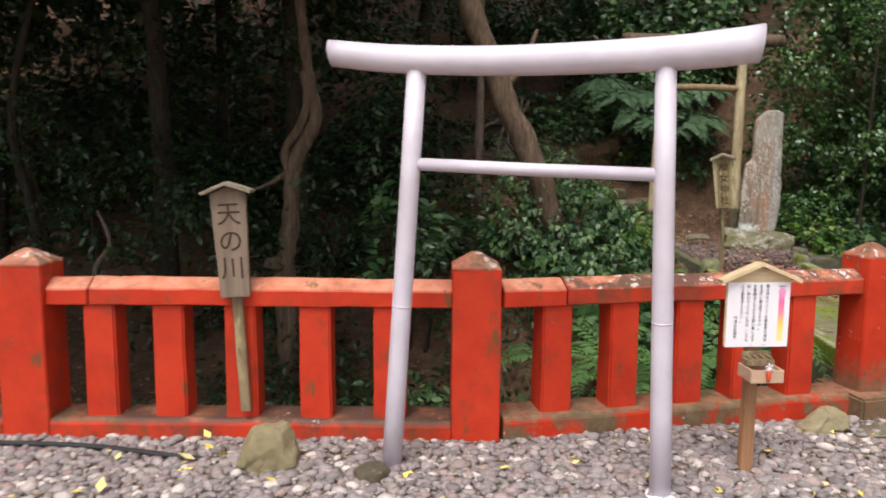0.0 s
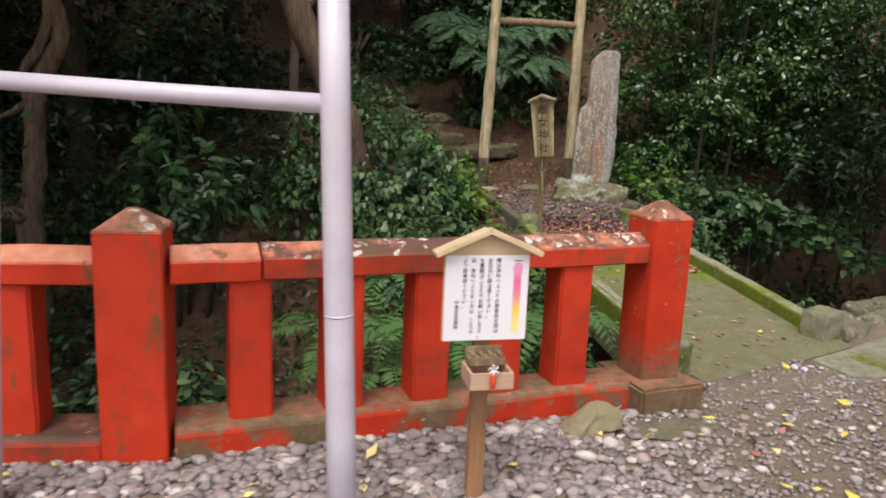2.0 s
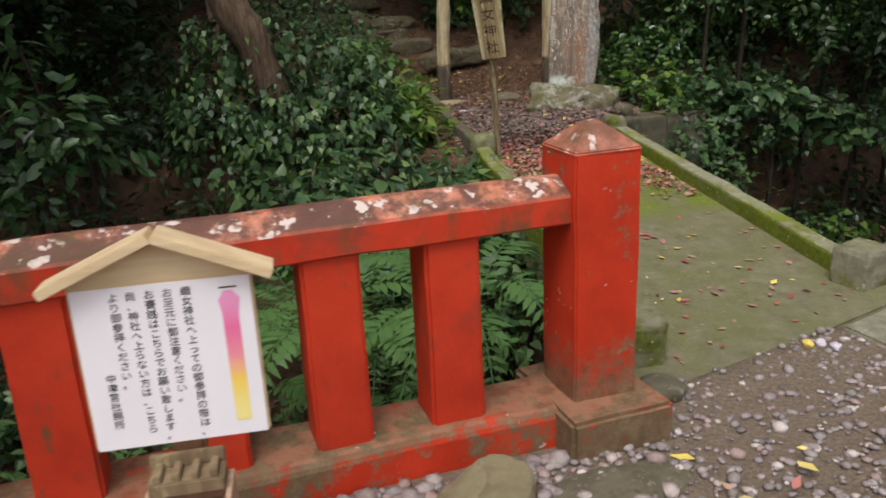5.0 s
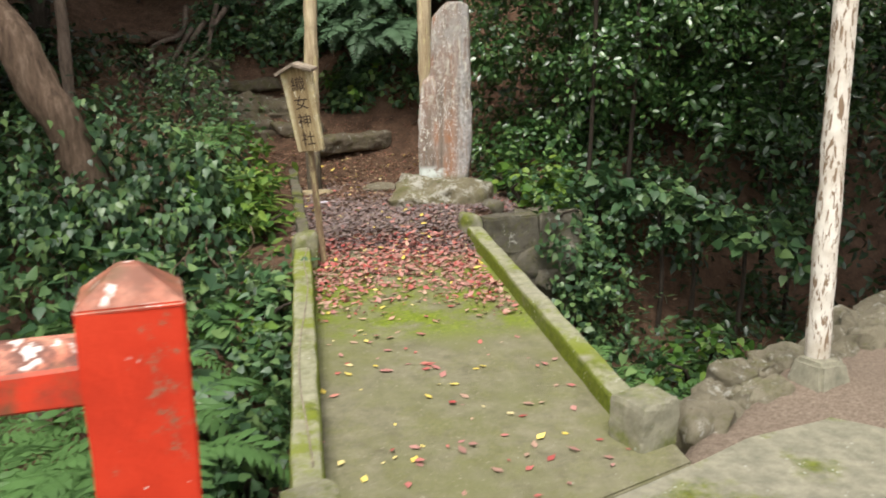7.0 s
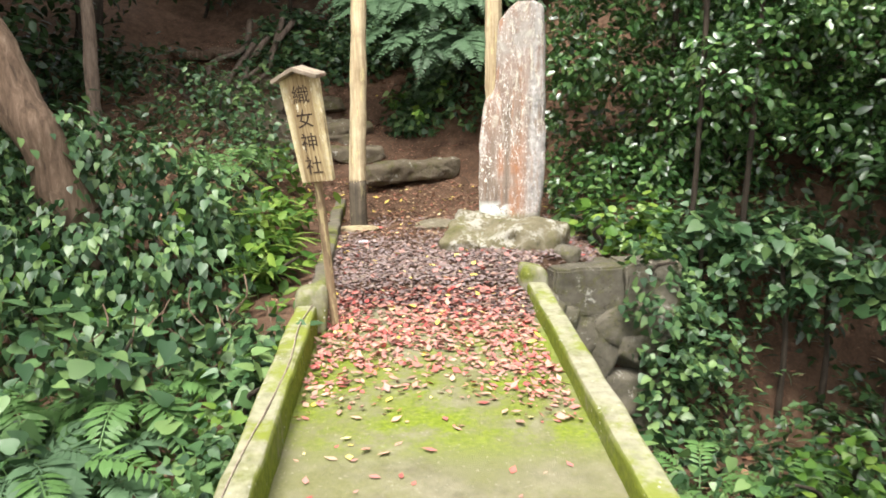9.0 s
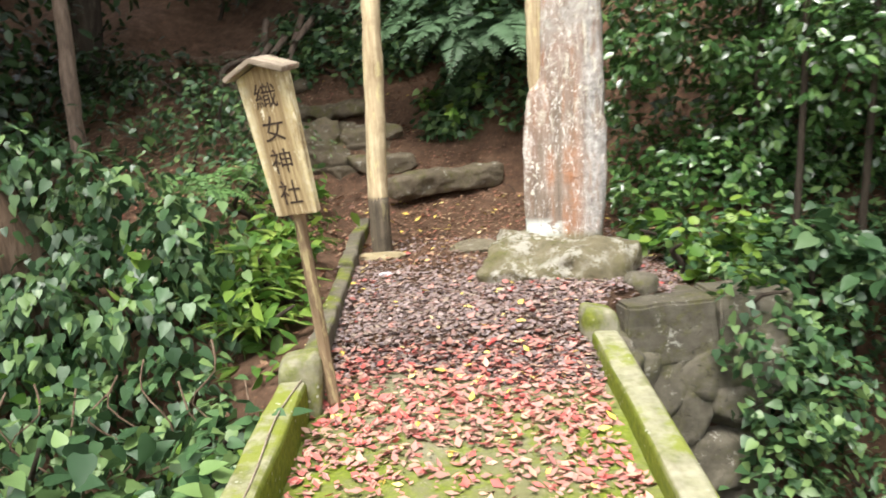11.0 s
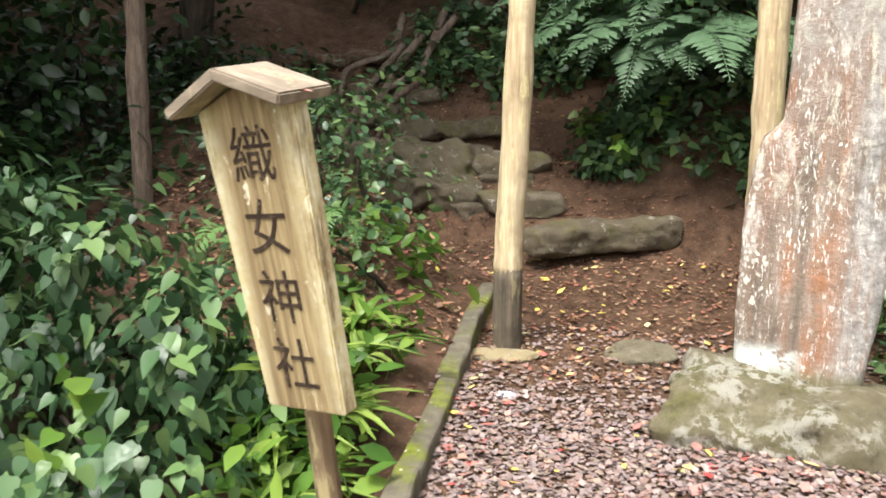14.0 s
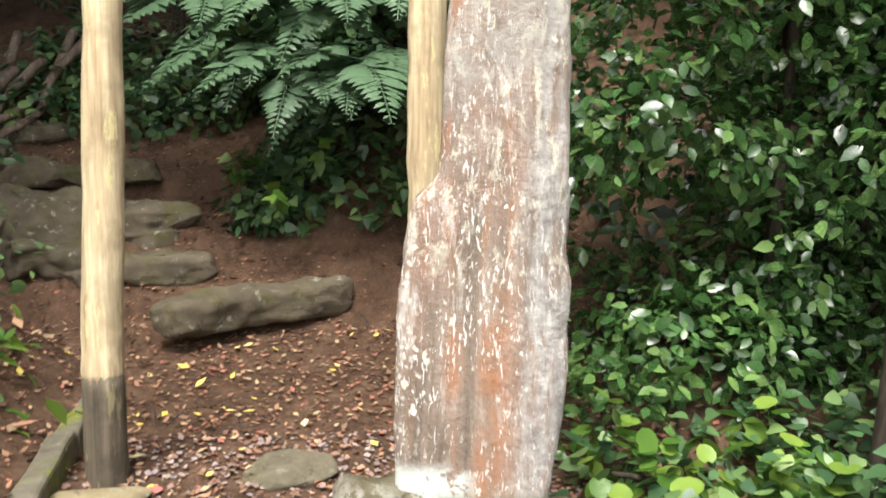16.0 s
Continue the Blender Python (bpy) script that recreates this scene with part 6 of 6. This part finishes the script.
fern(0.5, 4.5, -0.5, 8, 0.6, 10)
fern(4.45, 6.9, -0.95, 9, 0.75, 11)
fern(4.9, 7.4, -0.95, 9, 0.7, 12)
fern(4.4, 7.6, -0.95, 8, 0.6, 13)
for i, (x, y, z) in enumerate(((2.6, 11.5, 1.95), (2.85, 11.4, 1.9), (3.1, 11.35, 1.82), (3.3, 11.4, 1.95), (2.75, 11.6, 2.25), (3.05, 11.55, 2.25), (3.4, 11.6, 2.35), (2.35, 11.8, 2.3), (2.1, 12.2, 2.5))):
    fern(x, y, z, 6, 0.72, 20 + i, facing=-90, spread=70, rise=0.14, drop=0.4, label="pale grey-green fern hanging from the slope", mat=FERN_PALE, broad=0.3)
fern(1.5, 6.3, -0.25, 9, 0.7, 42, rise=0.45)

# pale broad ferns beside the bridge
for i, (x, y, z, L) in enumerate(((1.45, 6.35, -0.2, 0.62), (1.7, 6.35, -0.25, 0.5), (1.2, 6.7, -0.1, 0.55), (1.75, 6.75, -0.1, 0.5))):
    fern(x, y, z, 9, L, 60 + i, rise=0.45, drop=0.1, label="pale grey-green fern with broad arching fronds", mat=FERN_PALE if i < 2 else FERN, broad=0.27)
fern(1.5, 8.95, 0.74, 8, 0.4, 66, rise=0.45, label="dark green fern beside the path edging", broad=0.24)
fern(1.62, 9.5, 0.8, 7, 0.32, 67, rise=0.45, label="green fern on the bank beside the path", broad=0.24)


def strap_plant(x, y, z, count, length, seed, mat):
    """Clump of long arching strap leaves."""
    r = root("strap_plant", pose(x, y, z), "yellow-green clump of long arching strap leaves", "plant", "strap plants beside the edging")
    sr = random.Random(seed)
    for i in range(count):
        a = 6.283 * (i + sr.random()) / count
        L, w = length * sr.uniform(0.65, 1.15), 0.024 * sr.uniform(0.7, 1.3)
        ca, sa = math.cos(a), math.sin(a)
        verts, faces = [], []
        for k in range(7):
            f = k / 6
            reach, up = L * (0.2 * f + 0.6 * f * f), L * (1.05 * f - 0.75 * f * f)
            ww = w * (0.5 + 1.6 * f - 2.05 * f * f) + 0.0006
            for side, dz in ((-1, 0.003), (0, -0.002), (1, 0.003)):
                verts.append((ca * reach - sa * ww * side, sa * reach + ca * ww * side, up + dz))
            if k:
                b = 3 * (k - 1)
                faces += [(b, b + 1, b + 4, b + 3), (b + 1, b + 2, b + 5, b + 4)]
        me = bpy.data.meshes.new("blade")
        me.from_pydata(verts, [], faces)
        me.materials.append(mat)
        ob = new("blade", me)
        ob.parent = r


STRAP = leaf_mat("strap_leaf", (0.07, 0.14, 0.02), (0.13, 0.22, 0.035), (0.24, 0.32, 0.07), 0.4, 0.3, 0.4, True)
for i, (x, y, L) in enumerate(((1.98, 8.05, 0.4), (1.86, 8.3, 0.45), (1.98, 8.45, 0.38), (1.8, 8.65, 0.45), (1.93, 8.8, 0.36), (1.72, 8.4, 0.42), (1.85, 9.05, 0.34), (2.02, 8.2, 0.3))):
    strap_plant(x, y, at_ground(x, y) + 0.02, 18, L, 80 + i, STRAP)

# bare vine stems in the ivy mound
vrand = random.Random(31)
for i in range(9):
    x, z = 1.25 + 0.11 * i + vrand.uniform(-.05, .05), 0.35 + vrand.uniform(-.12, .12)
    pts = [(x, 7.42, z), (x + vrand.uniform(-.08, .08), 7.36, z - 0.1), (x + vrand.uniform(-.12, .12), 7.34, z - 0.22), (x + vrand.uniform(-.16, .16), 7.36, z - 0.36)]
    tagged(finish("vine_stem", tube(pts, [0.0045, 0.004, 0.0035, 0.003], 6, 0.3, i, fine=3), BARK, True), "thin bare brown vine stem in the ivy mound", "vine stem", "vine stems in the ivy")

# cord lying along the bridge kerb
cord = [(2.405, 7.3, deck_z(7.3) + 0.148)] + [(2.55 - 0.18 * (y - 4.6) / 2.7 + 0.025 * math.sin(3.1 * y), y, deck_z(y) + 0.148) for y in (7.0, 6.6, 6.2, 5.8, 5.4, 5.0, 4.75)]
tagged(finish("cord", tube(cord, [0.003] * len(cord), 6, 0.1, 1, fine=4), SIGN_ROOF, True), "thin weathered cord lying along the mossy kerb", "cord")

# ---- fallen leaves ----
def strewn(name, count, area, size, mat, label, lift=0.012, zf=None, shape=FLAT, wide=1.0, keep=None, tilt=0.3):
    x0, x1, y0, y1 = area
    x, y = rng.uniform(x0, x1, count), rng.uniform(y0, y1, count)
    if keep is not None:
        k = keep(x, y)
        x, y = x[k], y[k]
    z = (zf(x, y) if zf else height(x, y)) + lift * (0.3 + rng.random(len(x)))
    P = np.stack([x, y, z], 1)
    N = unit(np.stack([rng.normal(0, tilt, len(x)), rng.normal(0, tilt, len(x)), np.ones(len(x))], 1))
    A = unit(rng.normal(size=(len(x), 3)) * np.array([1, 1, .1]))
    ob = new(name, leaf_mesh(name, P, N, A, size * (0.5 + rng.random(len(x))), shape, mat, wide))
    return tagged(ob, label, "fallen leaves", kind="stuff")


def on_deck(x, y):
    left = 2.62 - 0.066 * (y - 4.5)
    right = 3.7 - 0.095 * (y - 5.1)
    return (x > left) & (x < right) & (y > 4.35 + 0.5 * (x - 2.55))


dz = lambda x, y: np.maximum(deck_z(y), np.where(y > 7.3, height(x, y), -1))
strewn("fallen_leaves", 130, (2.4, 3.9, 4.3, 6.6), 0.04, MAPLE, "scattered red fallen leaves on the bridge deck", 0.008, dz, keep=on_deck, tilt=0.08)
strewn("fallen_leaves", 60, (2.4, 3.9, 4.3, 7.0), 0.04, YELLOWLEAF, "few pale yellow leaves on the bridge deck", 0.008, dz, keep=on_deck, tilt=0.08)
strewn("fallen_leaves", 5600, (2.3, 3.8, 6.35, 7.9), 0.037, MAPLE, "thick carpet of red maple leaves at the far end of the bridge", 0.014, dz,
       keep=lambda x, y: on_deck(x, y) & (rng.random(len(x)) < np.clip((y - 6.55 + 0.9 * np.abs(x - 3.0) ** 1.5) / 0.75, 0.03, 1)))
strewn("fallen_leaves", 190, (2.3, 3.8, 6.35, 7.9), 0.038, YELLOWLEAF, "yellow leaves among the red leaf carpet", 0.016, dz,
       keep=lambda x, y: on_deck(x, y) & (rng.random(len(x)) < np.clip((y - 6.5) / 1.0, 0, 1)))
inpath = lambda x, y: (x > 2.3 - 0.08 * (y - 7.5)) & (x < np.interp(y, [7.6, 8.0, 8.8, 12], [3.55, 3.7, 4.05, 4.2]))
strewn("fallen_leaves", 34000, (2.1, 4.1, 7.5, 9.9), 0.021, GREYLEAF, "dull pinkish-grey fallen leaves covering the path", 0.012, keep=lambda x, y: inpath(x, y) & (rng.random(len(x)) > np.clip((y - 8.6) / 0.9, 0, 0.88)), tilt=0.22, wide=1.7)
strewn("fallen_leaves", 700, (2.1, 4.1, 7.55, 9.6), 0.04, MAPLE, "red maple leaves on the path", 0.016, keep=lambda x, y: inpath(x, y) & (rng.random(len(x)) > np.clip((y - 8.3) / 1.2, 0, 0.85)), wide=1.3, tilt=0.2)
strewn("fallen_leaves", 160, (2.1, 4.1, 7.55, 11.0), 0.045, YELLOWLEAF, "yellow leaves on the path", 0.022, keep=inpath)
strewn("fallen_leaves", 70, (0.6, 3.6, 9.6, 13.0), 0.04, YELLOWLEAF, "few pale leaves on the bare slope", 0.014)
strewn("fallen_leaves", 16000, (-0.2, 4.3, 9.2, 13.6), 0.028, BROWNLEAF, "brown leaf litter on the bare slope", 0.014)
strewn("fallen_leaves", 4000, (-5, 6.5, 4.2, 10.5), 0.06, BROWNLEAF, "brown leaf litter on the gully banks", 0.02, keep=lambda x, y: ~((x > 2.25) & (x < 4.0)) & (y > near_edge(x)))
strewn("fallen_leaves", 230, (-2.6, 4.6, 2.4, 4.3), 0.062, YELLOWLEAF, "yellow fallen leaves on the gravel", 0.035, keep=lambda x, y: y < np.interp(x, [-3, 0, 2.3, 4.6], [3.4, 3.4, 3.8, 4.4]))
strewn("fallen_leaves", 60, (1.5, 4.8, 2.5, 4.9), 0.04, MAPLE, "few red leaves on the gravel", 0.03, keep=lambda x, y: y < np.interp(x, [-3, 0, 2.3, 4.6], [3.4, 3.4, 3.8, 4.8]))

twigs = strewn("fallen_twigs", 260, (1.6, 3.8, 9.8, 12.4), 0.16, BARK_DARK, "thin dry twigs lying on the bare slope", 0.03, shape=LANCE, wide=0.2, tilt=0.25)
tagged(twigs, "thin dry twigs lying on the bare slope", "twigs", kind="stuff")

# two leaves lying on the roof of the leaning name board
for nm, x, col, lab in (("fallen_leaf", 0.045, BRIGHT, "single green leaf lying on the sign roof"), ("fallen_leaf", 0.09, MAPLE, "single red leaf lying on the sign roof")):
    mm = pose(2.463, 7.27, 0.912, 8, -5.5, -18)
    c = mm @ Vector((x, -0.01, 0.47 + 0.0455 - 0.35 * x + 0.006))
    ob = new(nm, leaf_mesh(nm, np.array([c[:]]), np.array([[0.25, -0.1, 1.0]]), np.array([[1.0, -0.3, 0.0]]), [0.045], FLAT, col))
    tagged(ob, lab, "leaf")

# ---- hose lying on the gravel ----
hose = finish("hose", tube([(-3.2, 3.3, 0.02), (-2.6, 3.32, 0.025), (-2.0, 3.3, 0.025), (-1.6, 3.22, 0.02), (-1.35, 3.18, 0.01)], [0.016] * 5, 10, fine=6), Mat("black_rubber", 0.5, 0.3).color((0.02, 0.02, 0.022)).m, True)
tagged(hose, "black rubber hose lying along the fence on the gravel", "hose")

# ---- gravel ----
def pebble_shapes(count):
    out = []
    for i in range(count):
        bm = rock(1, 1, 1, i * 1.7 + 0.3, 2 if i < 3 else 1, 0.6, 0.3)
        bm.verts.ensure_lookup_table()
        out.append((np.array([v.co[:] for v in bm.verts]), [tuple(v.index for v in f.verts) for f in bm.faces]))
        bm.free()
    return out


def gravel_keep(x, y):
    lim = np.interp(x, [-5, -0.1, 2.1, 2.55, 3.38, 3.5, 4.2, 4.7, 5.7], [3.46, 3.48, 3.9, 4.25, 4.62, 4.28, 4.28, 4.53, 5.28])
    patch = 0.5 + 0.5 * np.sin(3.1 * x + 1.3 * y) * np.sin(2.3 * y - 1.1 * x + 0.7)
    bare = np.clip((x - 1.9) / 1.1, 0, 0.25 + 0.6 * patch)
    return (y < lim) & (rng.random(len(x)) > bare)


GRAVEL = 36000
px, py = rng.uniform(-2.9, 4.8, GRAVEL), 2.35 + 2.65 * rng.random(GRAVEL)
px, py = np.concatenate([px, rng.normal(0.8, 3.0, 6000)]), np.concatenate([py, 2.6 - np.abs(rng.normal(0, 1.6, 6000))])
k = gravel_keep(px, py)
px, py = px[k], py[k]
psz = (0.0085 + 0.0185 * rng.random(len(px)) ** 1.6) * np.where(rng.random(len(px)) < 0.06, 1.5, 1.0)
psz = psz * np.interp(px, [1.6, 2.6], [1.0, 0.6])
shapes = pebble_shapes(6)
near = np.argsort((px - 1.2) ** 2 + (py - 3.1) ** 2)[:300]
is_near = np.zeros(len(px), bool)
is_near[near] = True
allv, allf, off = [], [], 0
pebble_me = []
for v, f in shapes:
    me = bpy.data.meshes.new("pebble")
    me.from_pydata(v.tolist(), [], f)
    me.materials.append(PEBBLE_ONE)
    pebble_me.append(me)
gravel_obs = []
for i in range(len(px)):
    s = psz[i] * np.array([1.0 + rng.random() * .5, 0.8 + rng.random() * .4, 0.5 + rng.random() * .3])
    a = rng.random() * 6.28
    zc = s[2] * 0.45 + 0.006 * rng.random()
    if is_near[i]:
        gravel_obs.append((i, s, a, zc))
        continue
    v, f = shapes[3 + i % 3]
    w = v * s
    c, sn = math.cos(a), math.sin(a)
    allv.append(np.stack([w[:, 0] * c - w[:, 1] * sn + px[i], w[:, 0] * sn + w[:, 1] * c + py[i], w[:, 2] + zc], 1))
    allf.append(np.array(f) + off)
    off += len(v)
gm = bpy.data.meshes.new("gravel")
V, F = np.concatenate(allv), np.concatenate(allf)
gm.vertices.add(len(V))
gm.vertices.foreach_set("co", V.ravel())
gm.loops.add(F.size)
gm.loops.foreach_set("vertex_index", F.ravel().astype(np.int32))
gm.polygons.add(len(F))
gm.polygons.foreach_set("loop_start", (np.arange(len(F)) * 3).astype(np.int32))
gm.polygons.foreach_set("loop_total", np.full(len(F), 3, np.int32))
gm.update(calc_edges=True)
gm.materials.append(PEBBLE)
tagged(new("gravel", gm), "loose grey and purplish gravel over the yard", "gravel", kind="stuff")
for i, s, a, zc in gravel_obs:
    ob = new("pebble", pebble_me[i % 3])
    ob.matrix_world = Matrix.Translation((px[i], py[i], zc)) @ Matrix.Rotation(a, 4, "Z") @ Matrix.Diagonal((*s, 1))
    ob.parent = ground
